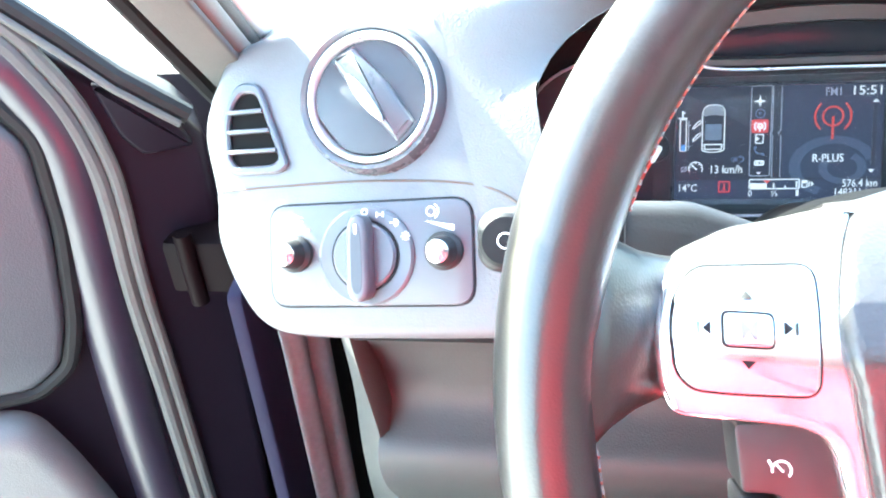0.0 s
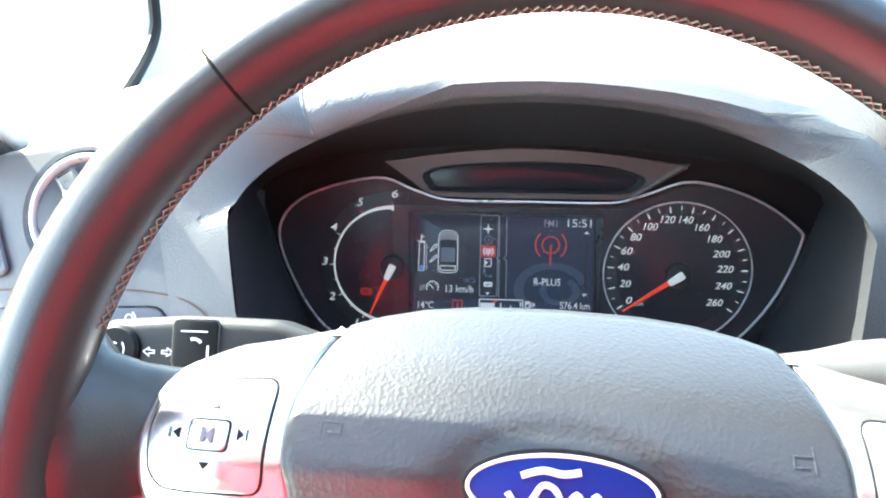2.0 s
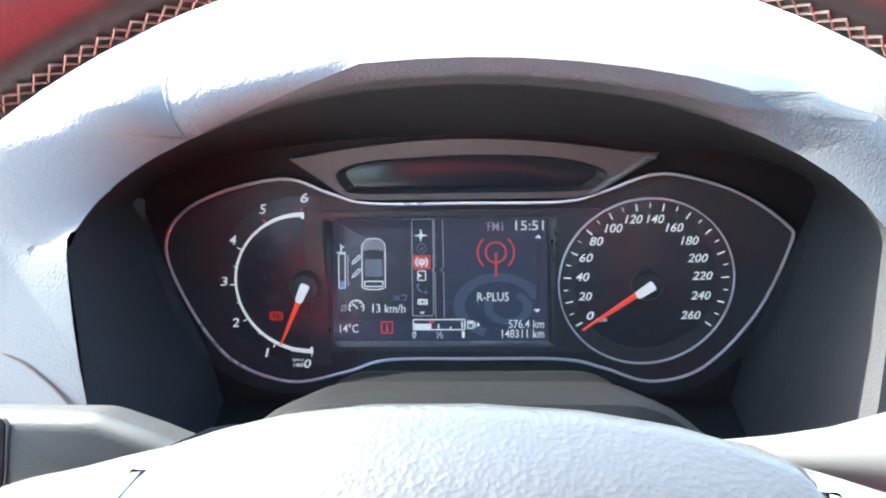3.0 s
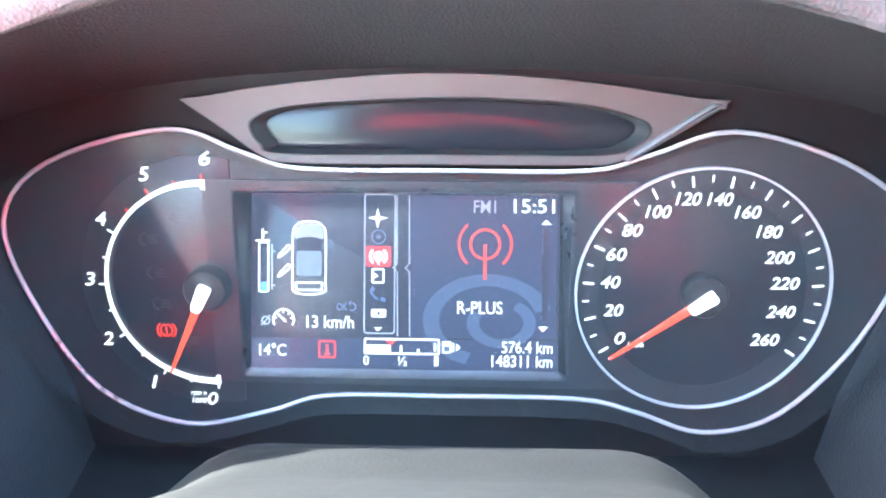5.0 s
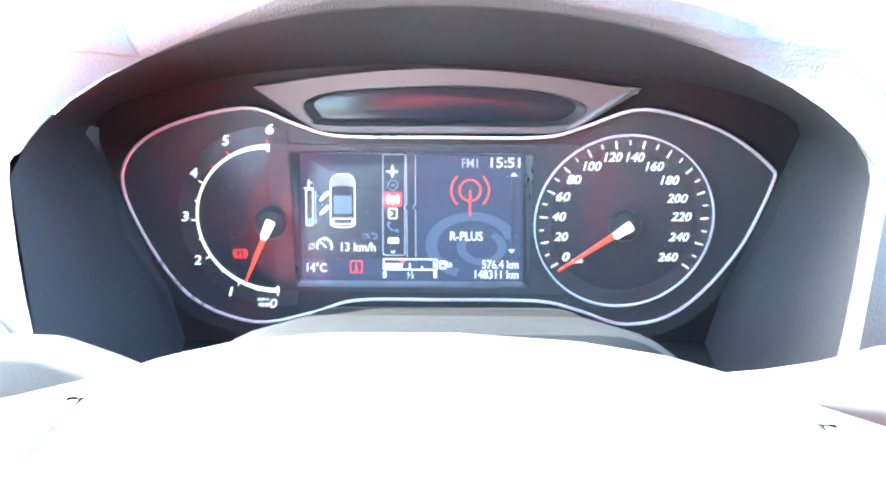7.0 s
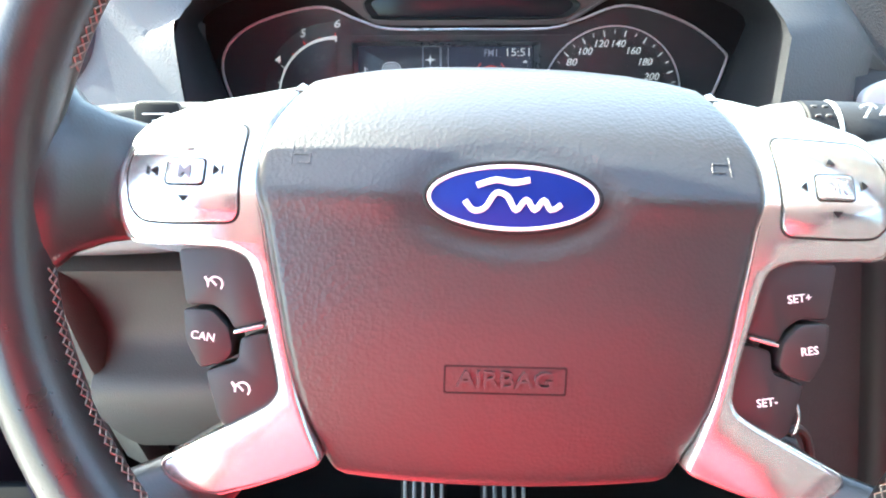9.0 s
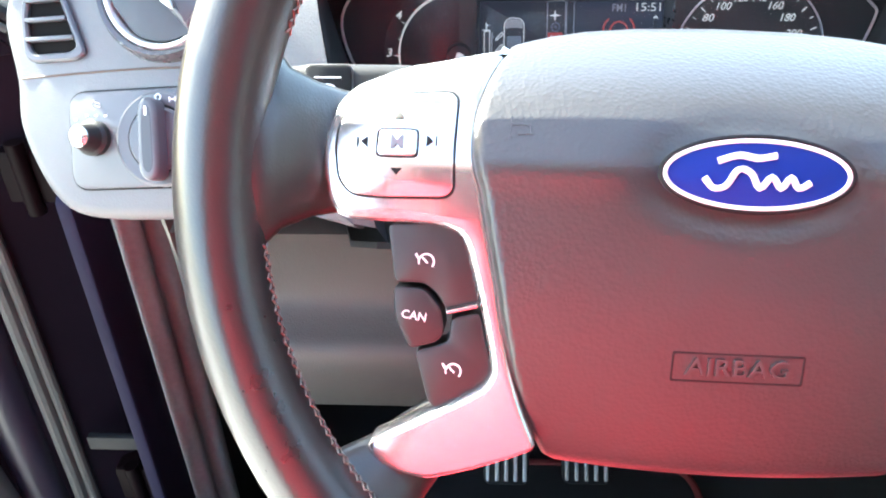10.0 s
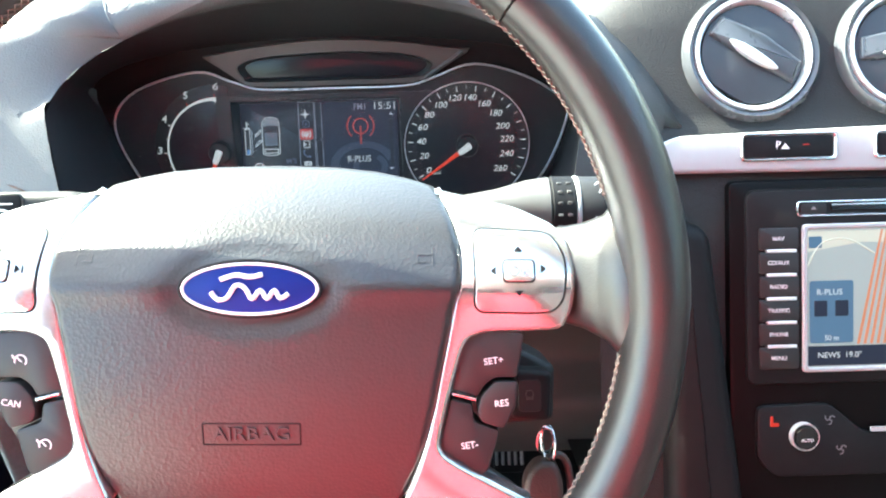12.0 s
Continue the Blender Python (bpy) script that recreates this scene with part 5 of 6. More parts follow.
rs = thing("wiper_stalk", WHEEL, "rounded grey and black wiper stalk with a ribbed thumb wheel", "control stalk")


def barrel(sections, n=32):
    """A rounded bar along x: (x, height of its axis, half height, half depth) at each section."""
    return loft([[(x, c + h * math.cos(2 * math.pi * j / n), -0.100 + d * math.sin(2 * math.pi * j / n)) for j in range(n)] for x, c, h, d in sections], caps=True)


# the paler grey puts sunlight on the dark lever into its colour
part("cone", barrel(((0.072, 0.0400, 0.0060, 0.006), (0.095, 0.0400, 0.0080, 0.008), (0.112, 0.0400, 0.0105, 0.011), (0.121, 0.0398, 0.0130, 0.013), (0.130, 0.0392, 0.0160, 0.015), (0.1415, 0.0384, 0.0182, 0.017), (0.1425, 0.0384, 0.0172, 0.016))), M["stalk_grey"], rs, "inner half of the lever, paled for the sun on it")
part("thumb_wheel", barrel(((0.1425, 0.0384, 0.0176, 0.0165), (0.1432, 0.0384, 0.0186, 0.0175), (0.1548, 0.0380, 0.0188, 0.0178), (0.1555, 0.0380, 0.0176, 0.0165))), M["black"], rs, "ribbed black thumb wheel")
for k in range(7):
    a = radians(40 + 20 * k)
    for x in (0.1465, 0.1515):
        part("rib", moved(plate(rrect(0.0026, 0.0016, 0.0006), 0, 0.0008, 0.0003), Matrix.Translation((x, 0.0382 + 0.0186 * math.cos(a), -0.100 + 0.0176 * math.sin(a))) @ pose(0, 0, 0, 90 - math.degrees(a))), M["stalk_grey"], rs)
part("silver_ring", barrel(((0.1555, 0.0380, 0.0182, 0.0172), (0.1562, 0.0380, 0.0190, 0.0180), (0.1574, 0.0380, 0.0190, 0.0180), (0.1580, 0.0380, 0.0182, 0.0172))), M["matte_silver"], rs, "thin silver ring")
part("end_cap", barrel(((0.1580, 0.0380, 0.0184, 0.0174), (0.1590, 0.0378, 0.0188, 0.0178), (0.1700, 0.0374, 0.0188, 0.0178), (0.1800, 0.0372, 0.0184, 0.0174), (0.1812, 0.0372, 0.0176, 0.0166), (0.1824, 0.0372, 0.0180, 0.0170), (0.1930, 0.0370, 0.0166, 0.0156), (0.1980, 0.0368, 0.0120, 0.0110), (0.1995, 0.0368, 0.0040, 0.0040))), M["dark"], rs, "black rounded end cap")
for x, y, z in ((0.1690, 0.0475, -0.0843), (0.1690, 0.0300, -0.0830), (0.1880, 0.0390, -0.0833)):
    part("wiper_mark", moved(join(arc(0.0036, 40, 140, 0.0008), moved(bar(0.004, 0.0007), at(0, 0.001, 0, 60)), moved(plate([(-0.002, -0.001), (0.002, -0.001), (0, 0.002)], 0, 0.0002, 0.00003, 1), at(0.0055, 0.001))), at(x, y, z, 0, 1.4)), M["white"], rs)

# ---- ignition lock and key ----
lock = thing("ignition_lock", WHEEL @ at(0.130, -0.064, -0.115), "black ignition lock housing with a key in it", "ignition lock")
part("housing", plate(rounded([(-0.045, -0.022), (0.014, -0.020), (0.016, 0.012), (-0.006, 0.024), (-0.045, 0.026)], 0.004), -0.05, 0.0, 0.004, 3), M["dark"], lock, "black lock housing")
part("key_head", plate(rounded([(-0.012, -0.014), (0.010, -0.016), (0.012, 0.012), (-0.012, 0.014)], 0.004, 3), 0.0, 0.016, 0.003, 3), M["black"], lock, "black key head")
part("key_recess", plate(rrect(0.013, 0.018, 0.003, -0.001, -0.001), 0.0155, 0.0164, 0.0003, 1), M["dark"], lock, "moulded recess of the key head")
part("key_mark", moved(join(ring(0.0022, 0.0006), moved(bar(0.0040, 0.0016), at(0, -0.0024))), at(-0.001, 0.0, 0.0164)), M["faint"], lock, "faint padlock symbol")
key = thing("key_fob", WHEEL @ at(0.137, -0.112, -0.098), "brown leather key fob hanging from two steel rings", "key fob")
part("split_ring", tube([(0.0046 * math.cos(t), 0.0215 + 0.0085 * math.sin(t), 0.004 * math.sin(t)) for t in np.linspace(0, 2 * math.pi, 28, endpoint=False)], 0.0009, True, 8), M["steel"], key, "steel split ring")
part("small_ring", tube([(0.0015 + 0.0030 * math.cos(t), 0.0205 + 0.0100 * math.sin(t), 0.006 * math.cos(t)) for t in np.linspace(0, 2 * math.pi, 24, endpoint=False)], 0.0008, True, 8), M["steel"], key, "steel split ring")
part("fob", plate(rounded([(-0.013, -0.032), (0.008, -0.034), (0.009, 0.0), (0.005, 0.012), (-0.006, 0.012), (-0.013, 0.002)], 0.005, 4), -0.006, 0.006, 0.004, 3), M["key_leather"], key, "brown leather fob")
part("loop", tube(catmull([(0.001, 0.012, 0.002), (0.007, 0.014, 0.0), (0.012, 0.008, -0.001), (0.0135, -0.006, -0.001), (0.0120, -0.022, 0.0), (0.009, -0.034, 0.0)], 5), 0.0022, n=8), M["key_leather"], key, "folded leather strap")


# ---- air vents ----
def bent_grip(outline, r):
    """The leaf-shaped grip across a vent's blade."""
    bm = plate(outline, -0.002, 0.0060, 0.0030, 3)
    for v in bm.verts:
        v.co.z -= 0.004 * (v.co.y / r) ** 2
    return bm


def vent(name, m, r, blade, tilt, label, group="round air vents"):
    th = thing(name, m, label, "air vent", group)
    part("outer_ring", lathe([(r * 1.17, -0.02), (r * 1.17, -0.001), (r * 1.14, 0.003), (r * 1.08, 0.0065), (r * 1.02, 0.0055), (r * 0.985, 0.003), (r * 0.985, -0.02)], 64), M["vent_ring"], th, "dull grey outer ring")
    part("bright_ring", lathe([(r * 0.985, -0.02), (r * 0.985, 0.0050), (r * 0.965, 0.0066), (r * 0.915, 0.0062), (r * 0.875, 0.002), (r * 0.865, -0.02)], 64), M["vent_bright"], th, "thin satin silver ring")
    part("well", lathe([(r * 0.885, -0.012), (r * 0.880, -0.0090), (r * 0.5, -0.0092), (0.0002, -0.0092)], 48), M["groove"], th, "dark bowl of the vent")
    turn = pose(0, 0, 0.0025, 0, 0, blade) @ pose(0, 0, 0, 0, tilt, 0)
    # the disc is cut off on two sides, where the dark bowl shows
    disc = [(max(-0.80 * r, min(0.80 * r, p.x)), p.y) for p in circle(r * 0.855, 72)]
    part("blade", plate(disc, -0.002, 0.0005, 0.0006, 2), M["vent_blade"], th, "turning blade of the vent", turn)
    leaf = [(-0.10, -0.82), (0.30, -0.76), (0.36, 0.0), (0.30, 0.76), (-0.10, 0.82), (-0.13, 0.0)]
    part("grip", bent_grip(rounded([(x * r, y * r) for x, y in leaf], r * 0.05, 4), r), M["vent_grip"], th, "raised grip bar of the blade", turn)
    part("grip_inlay", plate(catmull([(-0.06 * r, -r * 0.46), (r * 0.01, -r * 0.22), (r * 0.03, r * 0.20), (-0.04 * r, r * 0.46), (-r * 0.13, r * 0.20), (-r * 0.14, -r * 0.20)], 5, True), 0.003, 0.0070, 0.0010, 2), M["vent_bright"], th, "silver leaf-shaped inlay", turn)
    return th


vent("air_vent", SWITCH @ at(0.0315, 0.0645, 0.001), 0.0368, 38, 4, "round air vent with a silver ring, its blade turned half open")
vent("air_vent", STACK @ at(-0.0052, 0.0585, -0.020) @ pose(0, 0, 0, -8), 0.0418, 57, 0, "round air vent with a silver ring, its blade closed")
vent("air_vent", STACK @ at(0.1030, 0.0585, -0.020) @ pose(0, 0, 0, -8), 0.0418, 95, 0, "round air vent with a silver ring, its blade closed")

sv = thing("side_vent", SWITCH, "small slatted window demister vent", "air vent")
q = [(-0.0490, 0.0800), (-0.0370, 0.0780), (-0.0290, 0.0560), (-0.0195, 0.0300), (-0.0255, 0.0262), (-0.0560, 0.0262), (-0.0605, 0.0320), (-0.0615, 0.0560), (-0.0570, 0.0720)]
qo, qi = rounded(q, 0.006, 4), rounded([(x * 0.76 - 0.0105, y * 0.80 + 0.0100) for x, y in q], 0.005, 4)
part("vent_frame", frame_ring(qo if area(qo) > 0 else qo[::-1], qi if area(qi) > 0 else qi[::-1], -0.004, 0.0035, 0.0012), M["dash_blue"], sv, "grey vent frame")
part("vent_back", plate(qi, -0.006, 0.0003, 0.0002, 1), M["groove"], sv, "dark opening")
for k in range(3):
    y = 0.0395 + 0.0115 * k
    x0, x1 = -0.0575, -0.0265 - 0.0042 * k
    part("slat", moved(block(x0, x1, -0.0012, 0.0012, 0.0, 0.0042, 0.0005), at(0, y, 0.0004)), M["dash_blue"], sv, "thin grey slat")

# ---- light switch ----
lsw = thing("light_switch", SWITCH, "grey headlamp switch panel with a large rotary knob", "light switch")
pout = rrect(0.1195, 0.0575, 0.011, 0.0268, -0.0218, 6)
part("panel_gap", plate(inset(pout, -0.0010), -0.003, 0.0006, 0.0002, 1), M["black"], lsw, "dark joint round the panel")
part("panel", plate(pout, -0.003, 0.0022, 0.0012), M["dash_blue"], lsw, "smooth grey switch panel")
part("dial_base", moved(lathe([(0.0280, 0.001), (0.0280, 0.0035), (0.0265, 0.0045), (0.0200, 0.0042), (0.0190, 0.0030), (0.0002, 0.0030)], 48), at(0.0262, -0.0228)), M["dash_blue"], lsw, "grey dial base")
part("dial_groove", moved(ring(0.0195, 0.0010, 0.0006, 48), at(0.0262, -0.0228, 0.0040)), M["black"], lsw)
part("knob_disc", moved(lathe([(0.0185, 0.003), (0.0185, 0.006), (0.0172, 0.0075), (0.0002, 0.0078)], 40), at(0.0262, -0.0228)), M["dash_blue"], lsw, "turning disc")
part("knob_bar", moved(plate(catmull([(0.0, -0.0250), (0.0060, -0.0195), (0.0062, 0.0), (0.0054, 0.0170), (0.0, 0.0225), (-0.0054, 0.0170), (-0.0062, 0.0), (-0.0060, -0.0195)], 4, True), 0.006, 0.0185, 0.0030, 4), at(0.0262, -0.0225)), M["dash_blue"], lsw, "raised knob bar")
part("knob_face", moved(plate(catmull([(0.0, -0.0205), (0.0030, -0.0160), (0.0032, 0.0), (0.0026, 0.0140), (0.0, 0.0180), (-0.0026, 0.0140), (-0.0032, 0.0), (-0.0030, -0.0160)], 4, True), 0.0180, 0.01865, 0.0002, 1), at(0.0262, -0.0225)), M["vent_blade"], lsw, "darker inset of the knob bar")
part("knob_mark", moved(plate(rrect(0.0016, 0.0055, 0.0008), 0.0185, 0.0188, 0.0001, 1), at(0.0262, -0.0080)), M["white"], lsw, "white pointer mark")
for x, y in ((-0.0168, -0.0207), (0.0712, -0.0212)):
    kn = part("push_knob", moved(lathe([(0.0105, 0.002), (0.0105, 0.006), (0.0085, 0.008), (0.0072, 0.016), (0.0060, 0.0178), (0.0002, 0.0183)], 32), at(x, y)), M["dark"], lsw, "small round dimmer knob")
    part("knob_tip", moved(lathe([(0.0066, 0.015), (0.0062, 0.0182), (0.0045, 0.0196), (0.0002, 0.0200)], 28), at(x, y)), M["silver"], kn, "bright knob tip")
for x, y, g in ((0.0265, 0.0015, "o"), (0.0355, -0.0002, "x"), (0.0440, -0.0050, "d"), (0.0500, -0.0125, "s")):
    b = {"o": lambda: ring(0.0016, 0.0007), "x": lambda: join(moved(bar(0.0045, 0.0008), at(0, 0.0)), moved(bar(0.0008, 0.003), at(-0.0018, 0)), moved(bar(0.0008, 0.003), at(0.0018, 0))),
         "d": lambda: join(arc(0.0018, -90, 90, 0.0007), moved(bar(0.0007, 0.0036), at(0, 0)), moved(bar(0.002, 0.0006), at(-0.0018, 0))),
         "s": lambda: join(ring(0.0011, 0.0006), *[moved(bar(0.0010, 0.0005), at(0.0022 * math.cos(t), 0.0022 * math.sin(t), 0, math.degrees(t))) for t in np.linspace(0, 2 * math.pi, 8, endpoint=False)])}[g]()
    part("symbol", moved(b, at(x, y, 0.0046 if g != "o" else 0.0046)), M["white"], lsw)
part("symbol", moved(join(arc(0.0024, 90, 270, 0.0006), moved(bar(0.0036, 0.0006), at(0.0022, 0.001, 0, -18)), moved(bar(0.0036, 0.0006), at(0.0022, -0.001, 0, -18))), at(-0.0160, -0.0008, 0.0023)), M["white"], lsw)
for x, y in ((-0.0285, -0.0090), (-0.0210, -0.0068), (-0.0150, -0.0072), (-0.0090, -0.0075)):
    part("dot", moved(bar(0.0018, 0.0012), at(x, y, 0.0023)), M["white"], lsw)
part("symbol", moved(join(ring(0.0024, 0.0007), arc(0.0042, -60, 60, 0.0007)), at(0.0640, 0.0005, 0.0023)), M["white"], lsw)
part("symbol", moved(plate([(-0.008, 0.0012), (0.009, -0.0026), (0.009, 0.0008)], 0, 0.0002, 0.00003, 1), at(0.0680, -0.0068, 0.0023, -8)), M["white"], lsw)

# ---- centre stack ----
pk = thing("park_button", STACK, "black parking sensor button in the silver strip", "button")
part("bezel", frame_ring(rrect(0.066, 0.0195, 0.004, 0.0105, -0.0078), rrect(0.0615, 0.0155, 0.003, 0.0105, -0.0078), 0.002, 0.0052, 0.0008), M["silver"], pk, "bright bezel")
part("key", plate(rrect(0.0610, 0.0150, 0.003, 0.0105, -0.0078), 0.002, 0.0042, 0.001), M["black"], pk, "black button")
part("lettering", moved(words("P", 0.0070, 0.0001), at(0.0030, -0.0068, 0.0043)), M["white"], pk)
part("cone_mark", moved(plate([(-0.003, -0.002), (0.003, -0.002), (0.0, 0.002)], 0, 0.0001, 0.00003, 1), at(0.0078, -0.0075, 0.0043)), M["white"], pk)
part("lamp", moved(bar(0.0040, 0.0008), at(0.0220, -0.0068, 0.0043)), M["lit_red"], pk, "small red lamp")
pk2 = thing("hazard_button", STACK, "black button in the silver strip", "button")
part("bezel", frame_ring(rrect(0.066, 0.0195, 0.004, 0.1010, -0.0078), rrect(0.0615, 0.0155, 0.003, 0.1010, -0.0078), 0.002, 0.0052, 0.0008), M["silver"], pk2, "bright bezel")
part("key", plate(rrect(0.0610, 0.0150, 0.003, 0.1010, -0.0078), 0.002, 0.0042, 0.001), M["black"], pk2, "black button")

nav = thing("navigation_radio", STACK, "black navigation radio with a lit map display", "car radio")
part("face", plate(rrect(0.235, 0.135, 0.008, 0.098, -0.1040), -0.01, 0.0042, 0.003), M["black"], nav, "black unit face")
part("disc_slot_frame", frame_ring(rrect(0.170, 0.0105, 0.003, 0.1000, -0.0505), rrect(0.167, 0.0080, 0.002, 0.1000, -0.0505), 0.003, 0.0056, 0.0006), M["silver"], nav, "silver disc slot frame")
part("eject_key", plate(rrect(0.0180, 0.0075, 0.002, 0.0265, -0.0505), 0.003, 0.0052, 0.0006), M["dark"], nav, "eject button")
part("eject_mark", moved(plate([(-0.0022, -0.0006), (0.0022, -0.0006), (0, 0.0016)], 0, 0.0001, 0.00003, 1), at(0.0265, -0.0505, 0.0053)), M["grey_print"], nav)
part("disc_slot", moved(bar(0.145, 0.0026, 0.0010), at(0.1110, -0.0505, 0.0044)), M["gloss"], nav, "dark disc slot")
part("slot_edge", moved(bar(0.145, 0.0012, 0.0012), at(0.1110, -0.0480, 0.0044)), M["silver"], nav, "silver slot edge")
for k, t in enumerate(("NAV", "CD/AUX", "RADIO", "TRAFFIC", "PHONE", "MENU")):
    y = -0.0705 - 0.01640 * k
    b = part("key", plate(rrect(0.0270, 0.0150, 0.002, 0.0025, y), 0.003, 0.0060, 0.0008), M["button"], nav, "dark function button")
    part("lettering", moved(words(t, 0.0039, 0.0001), at(0.0020, y, 0.0061)), M["white"], b)
    if k < 5:
        part("key_bar", plate(rrect(0.0205, 0.0024, 0.0008, 0.0040, y - 0.0082), 0.004, 0.0068, 0.0006), M["vent_bright"], nav, "silver bar under the button")
part("screen_bezel", frame_ring(rrect(0.160, 0.1020, 0.003, 0.0985, -0.1120), rrect(0.153, 0.0950, 0.002, 0.0985, -0.1120), 0.003, 0.0062, 0.001), M["matte_silver"], nav, "grey display bezel")
mp = part("map_display", plate(rrect(0.153, 0.0950, 0.002, 0.0985, -0.1120), 0.003, 0.0048, 0.0002, 1), M["map_land"], nav, "lit map on the display")
part("map_field", plate([(0.022, -0.066), (0.175, -0.066), (0.175, -0.078), (0.060, -0.074), (0.022, -0.080)], 0.0048, 0.0050, 0.00003, 1), M["map_pale"], mp)
for k in range(5):
    part("map_route", plate([(0.0560 + 0.0045 * k, -0.1440), (0.0580 + 0.0045 * k, -0.1440), (0.0740 + 0.0035 * k, -0.0655), (0.0725 + 0.0035 * k, -0.0655)], 0.0048, 0.0051, 0.00003, 1), M["map_road"], mp, "orange route lines")
part("map_curve", tube([(p.x, p.y, 0.0050) for p in catmull([(0.022, -0.090), (0.032, -0.074), (0.050, -0.072), (0.068, -0.082)], 5)], 0.0006, n=5), M["map_pale"], mp)
part("status_bar", plate([(0.0225, -0.1585), (0.1745, -0.1585), (0.1745, -0.1450), (0.0225, -0.1450)], 0.0048, 0.0051, 0.00003, 1), M["screen_panel"], mp)
part("info_box", plate(rrect(0.0300, 0.0430, 0.002, 0.0385, -0.1215), 0.0048, 0.0053, 0.0001, 1), M["map_blue"], mp, "dark blue information box")
part("corner_key", plate(rrect(0.0090, 0.0080, 0.001, 0.0275, -0.0735), 0.0048, 0.0053, 0.0001, 1), M["map_blue"], mp)
for s, z, x, y in (("R-PLUS", 0.0058, 0.0370, -0.1080), ("50 m", 0.0050, 0.0385, -0.1395), ("NEWS  19.0°", 0.0056, 0.0440, -0.1515)):
    part("readout", moved(words(s, z, 0.00005), at(x, y, 0.0055)), M["lit_white"], mp)
for x in (0.0310, 0.0455):
    part("map_key", plate(rrect(0.0090, 0.0110, 0.001, x, -0.1190), 0.0053, 0.0056, 0.0001, 1), M["screen_panel"], mp)

clim = thing("climate_control", STACK, "black climate control panel with a chrome-ringed knob", "climate control")
part("face", plate(rounded([(-0.0130, -0.1860), (0.0370, -0.1850), (0.0620, -0.2060), (0.22, -0.2060), (0.22, -0.2360), (0.0, -0.2360), (-0.0130, -0.2230)], 0.006), -0.005, 0.0050, 0.002), M["black"], clim, "black panel")
kb = part("knob", moved(lathe([(0.0084, 0.004), (0.0084, 0.0105), (0.0076, 0.0118), (0.0002, 0.0120)], 40), at(0.0185, -0.2070)), M["gloss"], clim, "black rotary knob")
part("knob_ring", moved(lathe([(0.0098, 0.004), (0.0098, 0.0085), (0.0094, 0.0096), (0.0084, 0.0090)], 40), at(0.0185, -0.2070)), M["vent_bright"], kb, "bright ring")
part("lettering", moved(words("AUTO", 0.0030, 0.0001), at(0.0185, -0.2085, 0.0121)), M["white"], kb)
part("seat_heat_mark", moved(join(bar(0.0020, 0.0070), moved(bar(0.0060, 0.0024), at(0.002, -0.0024))), at(-0.0030, -0.1965, 0.0051)), M["lit_red"], clim, "lit red seat heating mark")
for x, y in ((0.0370, -0.1960), (0.0450, -0.2170)):
    part("fan_mark", moved(join(*[moved(arc(0.0017, 0, 250, 0.0007), at(0.0019 * math.cos(t), 0.0019 * math.sin(t), 0, math.degrees(t))) for t in (0.3, 2.4, 4.5)]), at(x, y, 0.0051)), M["grey_print"], clim)
part("silver_bar", moved(bar(0.06, 0.0030, 0.002), at(0.095, -0.2035, 0.0048)), M["matte_silver"], clim, "silver bar")

# ---- footwell ----
mat_ = thing("floor_mat", pose(0.03, -0.06, 0.301), "black carpet floor mat with red edging", "floor mat")
part("mat", plate(rrect(0.46, 0.62, 0.06, 0, 0), 0.0, 0.012, 0.004), M["carpet"], mat_, "black carpet")
part("edging", tube([(p.x, p.y, 0.011) for p in rrect(0.46, 0.62, 0.06, 0, 0, 8)], 0.006, True, 8), M["red_edge"], mat_, "red edging")


def pedal(name, x, y, z, w, h, label):
    th = thing(name, pose(x, y, z, 50), label, "pedal")
    part("plate", plate(rrect(w, h, 0.012), -0.008, 0.0, 0.003), M["black"], th, "rubber pedal plate")
    for k in range(5):
        part("rib", plate(rrect(0.005, h * 0.85, 0.002, -w / 2 + w * (k + 0.5) / 5, 0), 0.0, 0.004, 0.0015), M["pedal_rib"], th, "pale raised grip rib")
    part("arm", tube([(0, 0.0, -0.008), (0, 0.05, -0.04), (0, 0.22, -0.06)], 0.009, n=8), M["black"], th, "black pedal arm")


pedal("clutch_pedal", -0.028, 0.13, 0.46, 0.06, 0.07, "black rubber clutch pedal with pale ribs")
pedal("brake_pedal", 0.080, 0.15, 0.44, 0.065, 0.07, "black rubber brake pedal with pale ribs")
pedal("accelerator_pedal", 0.20, 0.30, 0.44, 0.05, 0.16, "tall black rubber accelerator pedal")

# ---- seats behind the camera ----
def seat(name, x, cloth, label):
    th = thing(name, pose(x, -0.74, 0.46), label, "car seat", "front seats")
    lean = pose(0, -0.02, 0.26, 102)
    part("cushion", plate(rrect(0.40, 0.52, 0.06, 0, 0.22, 5), 0.18, 0.36, 0.04, 4), cloth, th, "seat cushion")
    # dark bolsters keep the red bounce away from the door side
    for x in (-0.225, 0.225):
        part("bolster", plate(rrect(0.07, 0.50, 0.03, x, 0.22, 5), 0.18, 0.375, 0.03, 4), M["seat_dark"], th, "dark raised side bolster")
    part("backrest", moved(plate(rrect(0.50, 0.66, 0.14, 0, 0.33, 6), -0.07, 0.07, 0.05, 4), lean), cloth, th, "seat backrest")
    part("headrest", moved(plate(rrect(0.26, 0.18, 0.07, 0, 0.80, 5), -0.05, 0.05, 0.04, 4), lean), M["seat_dark"], th, "dark headrest")
    part("base", block(-0.22, 0.22, -0.05, 0.45, -0.16, 0.20, 0.02), M["dark"], th, "seat base")


# the seat's red is added in place of the driver's sunlit clothing
seat("driver_seat", 0.02, M["red_cloth"], "unseen driver's seat, red in place of the driver's clothing")
